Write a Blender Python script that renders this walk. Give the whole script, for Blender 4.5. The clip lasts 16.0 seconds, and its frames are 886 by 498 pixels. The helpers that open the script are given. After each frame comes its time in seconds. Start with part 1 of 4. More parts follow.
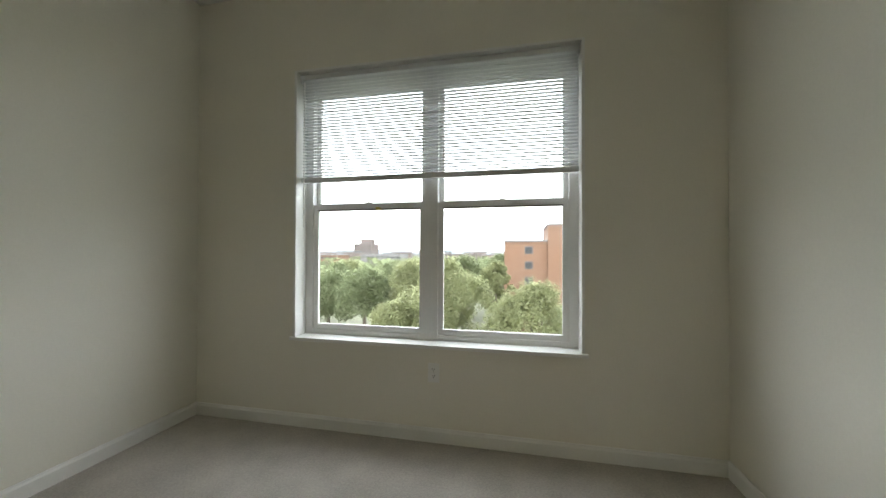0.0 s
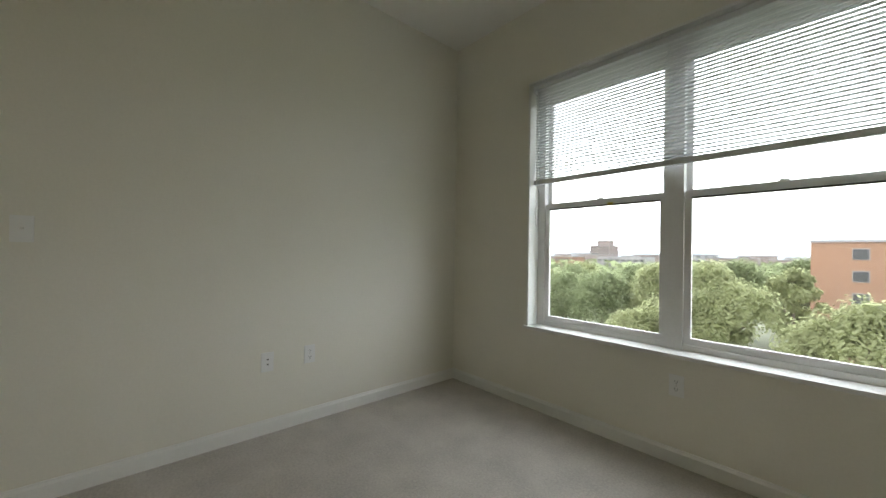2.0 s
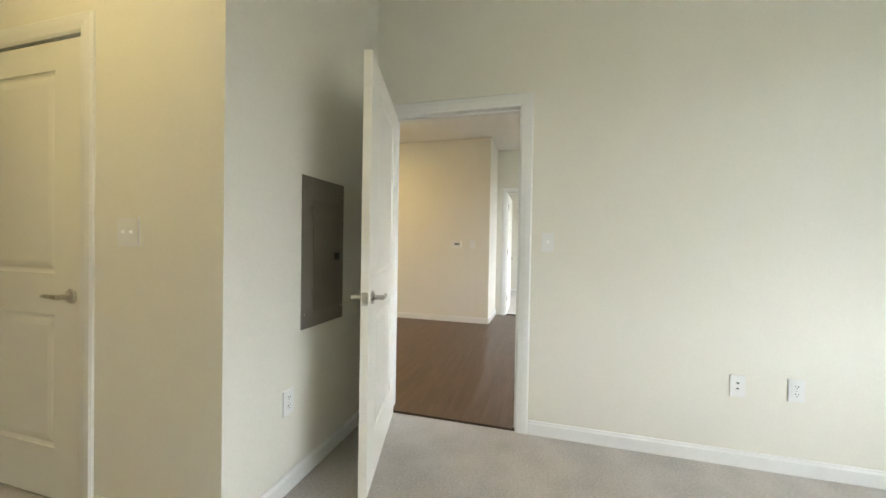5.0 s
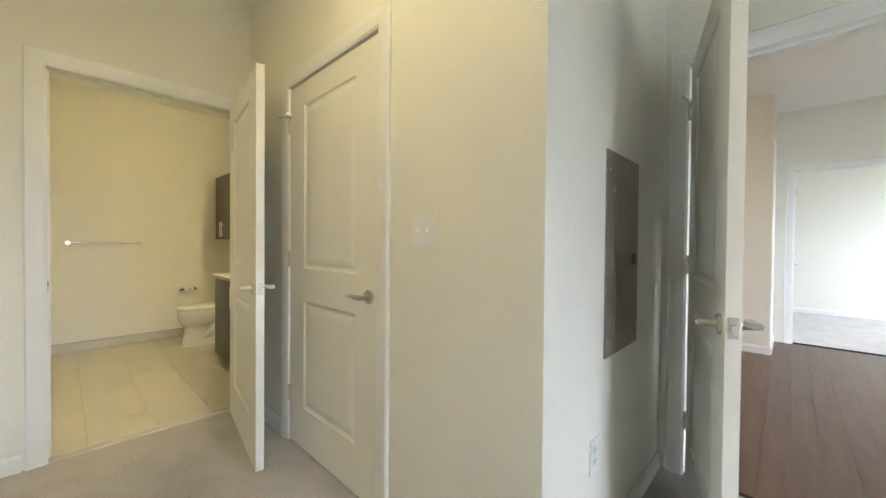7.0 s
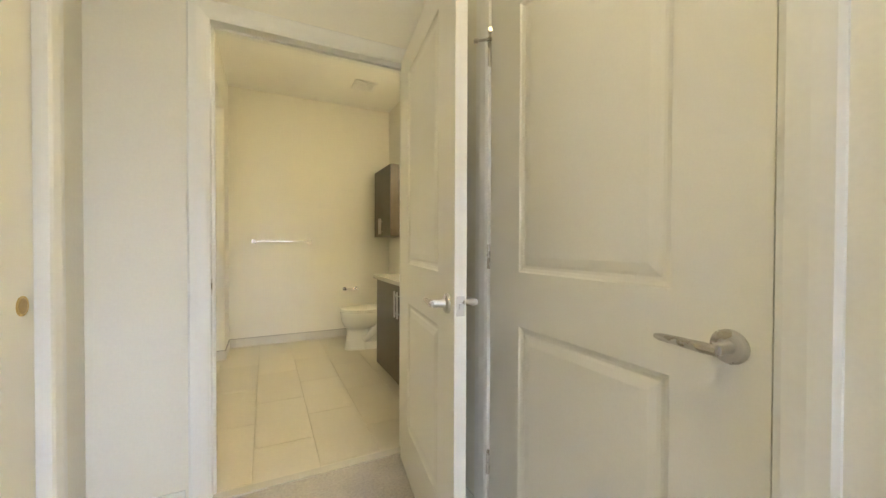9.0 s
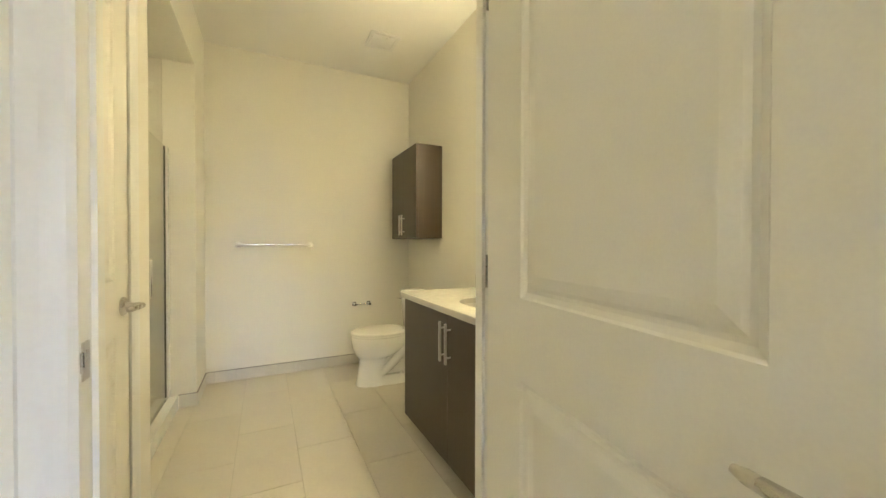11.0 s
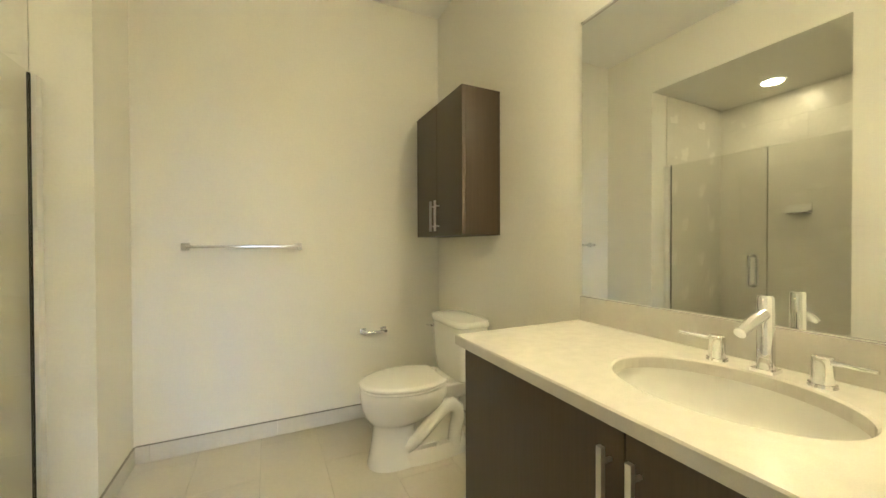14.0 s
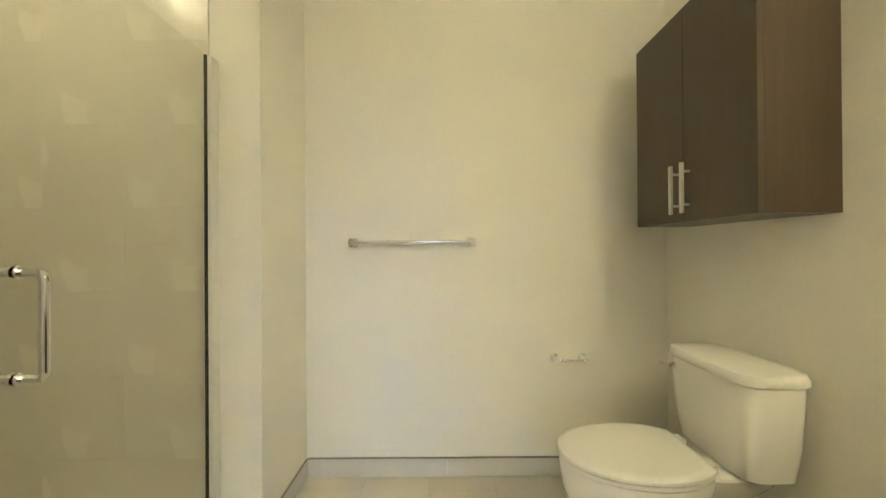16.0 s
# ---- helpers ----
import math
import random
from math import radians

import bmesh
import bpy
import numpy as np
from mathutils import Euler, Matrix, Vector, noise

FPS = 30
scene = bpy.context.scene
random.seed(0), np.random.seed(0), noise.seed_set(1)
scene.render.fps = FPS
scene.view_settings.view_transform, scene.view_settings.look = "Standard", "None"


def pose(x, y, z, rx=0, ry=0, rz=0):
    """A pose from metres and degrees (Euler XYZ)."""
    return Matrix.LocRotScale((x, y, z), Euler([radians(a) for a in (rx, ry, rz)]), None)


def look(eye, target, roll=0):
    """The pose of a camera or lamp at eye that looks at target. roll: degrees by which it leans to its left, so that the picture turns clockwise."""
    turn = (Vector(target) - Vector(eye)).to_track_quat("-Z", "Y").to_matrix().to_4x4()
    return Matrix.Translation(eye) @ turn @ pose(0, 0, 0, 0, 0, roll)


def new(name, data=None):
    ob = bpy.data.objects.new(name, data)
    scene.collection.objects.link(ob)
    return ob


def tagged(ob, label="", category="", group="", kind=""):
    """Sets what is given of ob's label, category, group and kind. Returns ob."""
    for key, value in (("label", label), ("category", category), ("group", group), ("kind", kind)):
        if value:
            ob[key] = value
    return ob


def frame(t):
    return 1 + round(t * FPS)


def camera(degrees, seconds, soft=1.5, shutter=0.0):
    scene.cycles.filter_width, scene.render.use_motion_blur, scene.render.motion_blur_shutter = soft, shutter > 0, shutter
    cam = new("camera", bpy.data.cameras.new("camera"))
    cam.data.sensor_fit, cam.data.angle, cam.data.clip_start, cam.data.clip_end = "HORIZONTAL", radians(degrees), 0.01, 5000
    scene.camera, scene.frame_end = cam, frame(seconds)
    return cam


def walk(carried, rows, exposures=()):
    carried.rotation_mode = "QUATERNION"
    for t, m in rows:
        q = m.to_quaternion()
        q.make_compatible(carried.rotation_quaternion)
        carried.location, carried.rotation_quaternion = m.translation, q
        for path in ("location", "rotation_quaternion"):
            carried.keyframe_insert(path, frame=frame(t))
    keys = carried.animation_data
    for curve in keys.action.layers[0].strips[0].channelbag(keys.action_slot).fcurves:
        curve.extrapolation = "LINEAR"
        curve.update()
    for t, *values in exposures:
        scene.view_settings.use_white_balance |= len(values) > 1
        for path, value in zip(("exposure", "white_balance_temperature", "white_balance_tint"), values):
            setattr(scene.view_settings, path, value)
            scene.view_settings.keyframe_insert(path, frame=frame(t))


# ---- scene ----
cam = camera(101.3, 16.0)
PATH = [
    (0, (1.039, 3.826, 1.16), (0.609, 5.779, 1.179), 0.2),
    (0.5, (1.057, 3.798, 1.144), (0.381, 5.681, 1.172), 0.9),
    (1, (1.112, 3.733, 1.141), (0.178, 5.502, 1.166), 0.8),
    (1.5, (1.137, 3.717, 1.131), (-0.078, 5.305, 1.142), 0.7),
    (2, (1.124, 3.74, 1.124), (-0.367, 5.072, 1.14), 0.9),
    (2.5, (1.103, 3.718, 1.117), (-0.609, 4.751, 1.125), 0.9),
    (3, (1.079, 3.672, 1.131), (-0.807, 4.34, 1.126), 1.0),
    (3.5, (1.06, 3.608, 1.136), (-0.919, 3.895, 1.126), 1.0),
    (4, (1.072, 3.558, 1.163), (-0.928, 3.544, 1.149), 0.9),
    (4.2, (1.077, 3.538, 1.172), (-0.919, 3.427, 1.153), 1.0),
    (6.3, (1.023, 3.061, 1.173), (-0.61, 1.906, 1.145), 0.6),
    (6.5, (1.003, 2.985, 1.166), (-0.584, 1.769, 1.134), 0.6),
    (7, (0.911, 2.755, 1.152), (-0.535, 1.373, 1.124), 0.5),
    (7.5, (0.861, 2.529, 1.138), (-0.428, 1.0, 1.105), 0.4),
    (8, (0.836, 2.286, 1.13), (-0.258, 0.612, 1.099), 0.2),
    (8.5, (0.8, 2.063, 1.117), (-0.133, 0.294, 1.083), 0.2),
    (9, (0.759, 1.807, 1.105), (-0.118, 0.01, 1.08), 0.2),
    (9.5, (0.754, 1.548, 1.098), (-0.115, -0.254, 1.078), 0.1),
    (9.7, (0.749, 1.443, 1.111), (-0.119, -0.358, 1.091), 0.2),
    (11.8, (0.609, 0.517, 1.133), (-0.279, -1.275, 1.112), -0.0),
    (12, (0.591, 0.428, 1.13), (-0.299, -1.363, 1.111), -0.0),
    (12.5, (0.526, 0.252, 1.125), (-0.355, -1.543, 1.109), -0.0),
    (13, (0.515, 0.085, 1.132), (-0.371, -1.708, 1.114), -0.1),
    (13.5, (0.494, -0.069, 1.131), (-0.391, -1.862, 1.112), -0.2),
    (14, (0.468, -0.233, 1.134), (-0.396, -2.036, 1.114), -0.2),
    (14.5, (0.451, -0.399, 1.111), (-0.232, -2.279, 1.1), -0.3),
    (15, (0.456, -0.579, 1.092), (-0.01, -2.524, 1.087), -0.4),
    (15.5, (0.451, -0.742, 1.088), (0.2, -2.726, 1.091), -0.4),
    (16, (0.442, -0.859, 1.092), (0.444, -2.859, 1.099), -0.4),
]
EXPO = [
    (0.0, 0.42, 6500, 8), (2.4, 0.36, 6500, 8), (3.0, 1.0, 6480, 9), (3.5, 1.65, 6450, 7), (4.2, 1.85, 6400, 8), (6.3, 2.2, 5900, 10),
    (7.5, 2.24, 5600, 14), (9.0, 2.38, 5550, 16), (12.0, 2.5, 5300, 15), (16.0, 2.5, 5150, 15),
]
walk(cam, [(t, look(eye, target, roll)) for t, eye, target, roll in PATH], EXPO)

# ---- world and lights ----
world = bpy.data.worlds.new("overcast_sky")
scene.world = world
world.use_nodes = True
wn = world.node_tree.nodes
wl = world.node_tree.links
wn.clear()
w_out = wn.new("ShaderNodeOutputWorld")
w_bg = wn.new("ShaderNodeBackground")
w_sky = wn.new("ShaderNodeTexSky")
w_sky.sky_type = "NISHITA"
w_sky.sun_disc = False
w_sky.sun_elevation = radians(50)
w_sky.sun_rotation = radians(200)
w_sky.dust_density = 6.0
w_sky.air_density = 1.5
w_hsv = wn.new("ShaderNodeHueSaturation")
w_hsv.inputs["Saturation"].default_value = 0.25
w_co = wn.new("ShaderNodeTexCoord")
w_map = wn.new("ShaderNodeMapping")
w_map.inputs["Scale"].default_value = (1.5, 1.5, 7.0)
w_noise = wn.new("ShaderNodeTexNoise")
w_noise.inputs["Scale"].default_value = 2.2
w_noise.inputs["Detail"].default_value = 7
w_ramp = wn.new("ShaderNodeValToRGB")
w_ramp.color_ramp.elements[0].position = 0.38
w_ramp.color_ramp.elements[0].color = (0.84, 0.86, 0.90, 1)
w_ramp.color_ramp.elements[1].position = 0.62
w_ramp.color_ramp.elements[1].color = (1.0, 1.0, 1.0, 1)
w_mix = wn.new("ShaderNodeMixRGB")
w_mix.inputs["Fac"].default_value = 0.8
w_mul = wn.new("ShaderNodeMixRGB")
w_mul.blend_type = "MULTIPLY"
w_mul.inputs["Fac"].default_value = 1.0
w_mul.inputs["Color2"].default_value = (9.0, 9.2, 9.6, 1)
wl.new(w_co.outputs["Generated"], w_map.inputs["Vector"])
wl.new(w_map.outputs["Vector"], w_noise.inputs["Vector"])
wl.new(w_noise.outputs["Fac"], w_ramp.inputs["Fac"])
wl.new(w_ramp.outputs["Color"], w_mul.inputs["Color1"])
wl.new(w_sky.outputs["Color"], w_hsv.inputs["Color"])
wl.new(w_hsv.outputs["Color"], w_mix.inputs["Color1"])
wl.new(w_mul.outputs["Color"], w_mix.inputs["Color2"])
wl.new(w_mix.outputs["Color"], w_bg.inputs["Color"])
w_bg.inputs["Strength"].default_value = 0.66
wl.new(w_bg.outputs["Background"], w_out.inputs["Surface"])


def lamp(name, kind, m, energy, color, size=0.1, shape="DISK", size_y=None):
    d = bpy.data.lights.new(name, kind)
    d.energy, d.color = energy, color
    if kind == "AREA":
        d.shape, d.size = shape, size
        if size_y:
            d.size_y = size_y
    elif kind == "SUN":
        d.angle = size
    else:
        d.shadow_soft_size = size
    ob = new(name, d)
    ob.matrix_world = m
    return ob


WARM = (1.0, 0.75, 0.31)
lamp("sun", "SUN", look((0, 0, 30), (4, 9, 0)), 1.5, (1.0, 0.97, 0.92), radians(12))
for vy in (-0.84, -0.665, -0.49):
    lamp("vanity_bulb", "POINT", pose(-0.53, vy, 2.03), 0.45, WARM, 0.03)
lamp("shower_bulb", "AREA", pose(1.765, -1.665, 2.375), 0.15, WARM, 0.11)
lamp("hall_bulb", "AREA", pose(0.75, 1.72, 2.70), 0.55, WARM, 0.26)
lamp("kitchen_bulb", "AREA", pose(-3.0, 0.6, 2.66), 4.6, (1.0, 0.64, 0.20), 0.3)

# ---- materials ----
def material(name, base, rough=0.5, metal=0.0, var=0.06, scale=8.0, fine=120.0, bump=0.0, bump_scale=None, sheen=0.0, spec=0.5, coat=0.0):
    m = bpy.data.materials.new(name)
    m.use_nodes = True
    n, l = m.node_tree.nodes, m.node_tree.links
    b = n["Principled BSDF"]
    b.inputs["Metallic"].default_value = metal
    b.inputs["Specular IOR Level"].default_value = spec
    b.inputs["Coat Weight"].default_value = coat
    b.inputs["Sheen Weight"].default_value = sheen
    co = n.new("ShaderNodeTexCoord")
    big = n.new("ShaderNodeTexNoise")
    big.inputs["Scale"].default_value = scale
    big.inputs["Detail"].default_value = 4
    small = n.new("ShaderNodeTexNoise")
    small.inputs["Scale"].default_value = fine
    small.inputs["Detail"].default_value = 3
    l.new(co.outputs["Object"], big.inputs["Vector"])
    l.new(co.outputs["Object"], small.inputs["Vector"])
    both = n.new("ShaderNodeMath")
    both.operation = "ADD"
    l.new(big.outputs["Fac"], both.inputs[0])
    l.new(small.outputs["Fac"], both.inputs[1])
    rng = n.new("ShaderNodeMapRange")
    rng.inputs["From Min"].default_value = 0.7
    rng.inputs["From Max"].default_value = 1.3
    rng.inputs["To Min"].default_value = 1 - var
    rng.inputs["To Max"].default_value = 1 + var
    l.new(both.outputs[0], rng.inputs["Value"])
    mul = n.new("ShaderNodeVectorMath")
    mul.operation = "SCALE"
    mul.inputs[0].default_value = base
    l.new(rng.outputs["Result"], mul.inputs["Scale"])
    l.new(mul.outputs["Vector"], b.inputs["Base Color"])
    rr = n.new("ShaderNodeMapRange")
    rr.inputs["From Min"].default_value = 0.3
    rr.inputs["From Max"].default_value = 0.7
    rr.inputs["To Min"].default_value = max(0.02, rough * 0.85)
    rr.inputs["To Max"].default_value = min(1.0, rough * 1.15)
    l.new(big.outputs["Fac"], rr.inputs["Value"])
    l.new(rr.outputs["Result"], b.inputs["Roughness"])
    if bump:
        bp = n.new("ShaderNodeBump")
        bp.inputs["Strength"].default_value = bump
        bp.inputs["Distance"].default_value = 0.004
        src = small
        if bump_scale:
            src = n.new("ShaderNodeTexNoise")
            src.inputs["Scale"].default_value = bump_scale
            src.inputs["Detail"].default_value = 4
            l.new(co.outputs["Object"], src.inputs["Vector"])
        l.new(src.outputs["Fac"], bp.inputs["Height"])
        l.new(bp.outputs["Normal"], b.inputs["Normal"])
    return m


def wood_material(name, dark, light, rough=0.4, axis="Y", stretch=18.0, scale=3.0, per_piece=0.0, coat=0.0, fine_amount=1.0):
    """Grain drawn out along one axis of the object."""
    m = bpy.data.materials.new(name)
    m.use_nodes = True
    n, l = m.node_tree.nodes, m.node_tree.links
    b = n["Principled BSDF"]
    b.inputs["Coat Weight"].default_value = coat
    co = n.new("ShaderNodeTexCoord")
    mp = n.new("ShaderNodeMapping")
    mp.inputs["Scale"].default_value = [1.0 if a == axis else stretch for a in "XYZ"]
    l.new(co.outputs["Object"], mp.inputs["Vector"])
    info = n.new("ShaderNodeObjectInfo")
    shift = n.new("ShaderNodeVectorMath")
    shift.operation = "SCALE"
    shift.inputs[0].default_value = (17.0, 31.0, 23.0)
    l.new(info.outputs["Random"], shift.inputs["Scale"])
    add = n.new("ShaderNodeVectorMath")
    l.new(mp.outputs["Vector"], add.inputs[0])
    l.new(shift.outputs["Vector"], add.inputs[1])
    g = n.new("ShaderNodeTexNoise")
    g.inputs["Scale"].default_value = scale
    g.inputs["Detail"].default_value = 8
    g.inputs["Roughness"].default_value = 0.65
    l.new(add.outputs["Vector"], g.inputs["Vector"])
    ramp = n.new("ShaderNodeValToRGB")
    ramp.color_ramp.elements[0].position, ramp.color_ramp.elements[0].color = 0.32, (*dark, 1)
    ramp.color_ramp.elements[1].position, ramp.color_ramp.elements[1].color = 0.70, (*light, 1)
    l.new(g.outputs["Fac"], ramp.inputs["Fac"])
    pr = n.new("ShaderNodeMapRange")
    pr.inputs["To Min"].default_value = 1 - per_piece
    pr.inputs["To Max"].default_value = 1 + per_piece
    l.new(info.outputs["Random"], pr.inputs["Value"])
    mul = n.new("ShaderNodeVectorMath")
    mul.operation = "SCALE"
    l.new(ramp.outputs["Color"], mul.inputs[0])
    l.new(pr.outputs["Result"], mul.inputs["Scale"])
    l.new(mul.outputs["Vector"], b.inputs["Base Color"])
    b.inputs["Roughness"].default_value = rough
    bp = n.new("ShaderNodeBump")
    bp.inputs["Strength"].default_value = 0.12 * fine_amount
    bp.inputs["Distance"].default_value = 0.002
    l.new(g.outputs["Fac"], bp.inputs["Height"])
    l.new(bp.outputs["Normal"], b.inputs["Normal"])
    return m


def tile_material(name, base, rough=0.3, var=0.04):
    m = material(name, base, rough, var=0.035, scale=5.0, fine=60.0, bump=0.03)
    n, l = m.node_tree.nodes, m.node_tree.links
    b = n["Principled BSDF"]
    src = b.inputs["Base Color"].links[0].from_socket
    info = n.new("ShaderNodeObjectInfo")
    pr = n.new("ShaderNodeMapRange")
    pr.inputs["To Min"].default_value, pr.inputs["To Max"].default_value = 1 - var, 1 + var
    l.new(info.outputs["Random"], pr.inputs["Value"])
    mul = n.new("ShaderNodeVectorMath")
    mul.operation = "SCALE"
    l.new(src, mul.inputs[0])
    l.new(pr.outputs["Result"], mul.inputs["Scale"])
    l.new(mul.outputs["Vector"], b.inputs["Base Color"])
    return m


def glass_material(name, tint=(1, 1, 1), rough=0.0):
    m = bpy.data.materials.new(name)
    m.use_nodes = True
    n, l = m.node_tree.nodes, m.node_tree.links
    n.remove(n["Principled BSDF"])
    t = n.new("ShaderNodeBsdfTransparent")
    t.inputs["Color"].default_value = (*tint, 1)
    g = n.new("ShaderNodeBsdfGlossy")
    g.inputs["Roughness"].default_value = rough
    lw = n.new("ShaderNodeLayerWeight")
    lw.inputs["Blend"].default_value = 0.5
    pw = n.new("ShaderNodeMath")
    pw.operation = "POWER"
    pw.inputs[1].default_value = 5.0
    l.new(lw.outputs["Facing"], pw.inputs[0])
    f = n.new("ShaderNodeMapRange")
    f.inputs["To Min"].default_value, f.inputs["To Max"].default_value = 0.035, 0.6
    l.new(pw.outputs[0], f.inputs["Value"])
    mx = n.new("ShaderNodeMixShader")
    l.new(f.outputs["Result"], mx.inputs["Fac"])
    l.new(t.outputs["BSDF"], mx.inputs[1])
    l.new(g.outputs["BSDF"], mx.inputs[2])
    l.new(mx.outputs["Shader"], n["Material Output"].inputs["Surface"])
    return m


def glow_material(name, color, strength):
    m = bpy.data.materials.new(name)
    m.use_nodes = True
    b = m.node_tree.nodes["Principled BSDF"]
    b.inputs["Base Color"].default_value = (0.9, 0.88, 0.8, 1)
    b.inputs["Emission Color"].default_value = (*color, 1)
    b.inputs["Emission Strength"].default_value = strength
    return m


M_WALL = material("cream_wall_paint", (0.79, 0.77, 0.685), 0.55, var=0.025, scale=1.3, fine=90, bump=0.05, bump_scale=260)
M_CEIL = material("flat_ceiling_paint", (0.86, 0.85, 0.81), 0.9, var=0.02, scale=2, fine=150, bump=0.08, bump_scale=180)
M_TRIM = material("white_trim_paint", (0.80, 0.80, 0.77), 0.35, var=0.02, scale=3, fine=80, bump=0.02)
M_DOOR = material("white_door_paint", (0.80, 0.785, 0.715), 0.38, var=0.02, scale=3, fine=200, bump=0.04, bump_scale=140)
M_VINYL = material("white_window_vinyl", (0.78, 0.78, 0.77), 0.4, var=0.03, scale=4, fine=70)
M_PLASTIC = material("white_plate_plastic", (0.81, 0.81, 0.79), 0.3, var=0.01)
M_SLOT = material("dark_slot", (0.04, 0.04, 0.04), 0.6)
M_CARPET = material("beige_carpet", (0.47, 0.435, 0.395), 0.95, var=0.17, scale=4.5, fine=85, bump=0.7, bump_scale=190, sheen=0.25, spec=0.1)
M_NICKEL = material("satin_nickel", (0.58, 0.555, 0.51), 0.28, metal=1.0, var=0.04, scale=20, fine=300)
M_PULL = material("brushed_nickel_bar", (0.72, 0.69, 0.64), 0.42, metal=1.0, var=0.02, scale=10, fine=60)
M_CHROME = material("polished_chrome", (0.82, 0.82, 0.82), 0.06, metal=1.0, var=0.01)
M_BRASS = material("brass", (0.62, 0.45, 0.16), 0.25, metal=1.0, var=0.05, scale=30)
M_BRASS_SHADED = material("shaded_brass", (0.36, 0.25, 0.09), 0.4, metal=0.9, var=0.06)
M_PANEL = material("grey_painted_steel", (0.27, 0.245, 0.215), 0.48, metal=0.3, var=0.05, scale=4, fine=120)
M_PANEL_DARK = material("dark_grey_steel", (0.24, 0.218, 0.190), 0.46, metal=0.3, var=0.05, scale=4, fine=120)
M_BLACK = material("black_plastic", (0.02, 0.02, 0.02), 0.35)
M_SLAT = material("white_enamel_slat", (0.60, 0.61, 0.62), 0.45, var=0.02)


def translucent(m, share, tint):
    """Lets a share of the light through a thin sheet."""
    n, l = m.node_tree.nodes, m.node_tree.links
    t = n.new("ShaderNodeBsdfTranslucent")
    t.inputs["Color"].default_value = (*tint, 1)
    mx = n.new("ShaderNodeMixShader")
    mx.inputs["Fac"].default_value = share
    l.new(n["Principled BSDF"].outputs["BSDF"], mx.inputs[1])
    l.new(t.outputs["BSDF"], mx.inputs[2])
    l.new(mx.outputs["Shader"], n["Material Output"].inputs["Surface"])
    return m


M_RAIL = material("white_blind_rail", (0.70, 0.71, 0.72), 0.4, var=0.02)
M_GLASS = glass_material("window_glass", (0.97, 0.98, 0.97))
M_SHOWER_GLASS = glass_material("shower_glass", (0.975, 0.975, 0.96))
M_MIRROR = material("mirror_silver", (0.86, 0.87, 0.85), 0.02, metal=1.0, var=0.0)
M_CAB = wood_material("espresso_laminate", (0.060, 0.041, 0.025), (0.076, 0.053, 0.033), 0.36, "Z", 30.0, 4.0, 0.05)
M_QUARTZ = material("cream_quartz", (0.61, 0.585, 0.52), 0.18, var=0.05, scale=30, fine=400)
M_CERAMIC = material("white_vitreous_china", (0.80, 0.79, 0.74), 0.08, var=0.01, scale=3)
M_SEAT = material("white_seat_plastic", (0.80, 0.79, 0.74), 0.18, var=0.01, scale=3)
M_TILE = tile_material("beige_porcelain_tile", (0.62, 0.58, 0.485), 0.42)
M_BASE_TILE = tile_material("beige_base_tile", (0.60, 0.575, 0.51), 0.35)
M_SHOWER_TILE = tile_material("pale_shower_tile", (0.70, 0.68, 0.60), 0.25, 0.004)
M_GROUT = material("beige_grout", (0.50, 0.47, 0.39), 0.9, var=0.08, scale=20, fine=300)
M_ACRYLIC = material("white_acrylic", (0.78, 0.77, 0.72), 0.22, var=0.02)
M_PLANK = wood_material("brown_plank", (0.078, 0.042, 0.024), (0.128, 0.072, 0.042), 0.36, "X", 9.0, 2.2, 0.06)
M_SUBFLOOR = material("dark_joint", (0.02, 0.012, 0.008), 0.9)
M_SHADE = glow_material("frosted_lit_glass", (1.0, 0.77, 0.35), 10.0)
M_LENS = glow_material("lit_lamp_lens", (1.0, 0.78, 0.36), 11.0)
M_EDGE = material("dull_aluminium", (0.30, 0.28, 0.24), 0.45, metal=0.6, var=0.05)
M_GASKET = material("black_rubber_seal", (0.015, 0.015, 0.014), 0.6)
M_BRICK_FAR = material("orange_brick_far", (0.140, 0.078, 0.048), 0.85, var=0.10, scale=0.15, fine=3.0)
M_BRICK_FAR2 = material("red_brick_far", (0.125, 0.100, 0.092), 0.85, var=0.12, scale=0.1, fine=2.0)
M_CONC_FAR = material("grey_concrete_far", (0.17, 0.165, 0.16), 0.85, var=0.12, scale=0.1, fine=2.0)
M_ROOF_FAR = material("grey_flat_roof", (0.15, 0.15, 0.155), 0.9, var=0.15, scale=0.1, fine=2.0)
M_WIN_FAR = material("dark_window_far", (0.035, 0.035, 0.035), 0.5, var=0.1, spec=0.2)
M_LEAF = material("light_green_leaves", (0.120, 0.126, 0.068), 0.7, var=0.35, scale=0.5, fine=3.0, spec=0.2)
M_LEAF2 = material("deep_green_leaves", (0.088, 0.102, 0.056), 0.7, var=0.35, scale=0.4, fine=3.0, spec=0.2)
translucent(M_LEAF, 0.6, (0.36, 0.385, 0.21))
translucent(M_LEAF2, 0.55, (0.27, 0.31, 0.17))
M_BARK = material("grey_bark", (0.10, 0.08, 0.06), 0.9, var=0.3, scale=2, fine=20, bump=0.5)
M_GROUND = material("grass_and_paving", (0.095, 0.10, 0.065), 0.95, var=0.4, scale=0.03, fine=0.6)
M_PAVE = material("grey_asphalt", (0.11, 0.105, 0.10), 0.95, var=0.2, scale=0.1, fine=2.0)


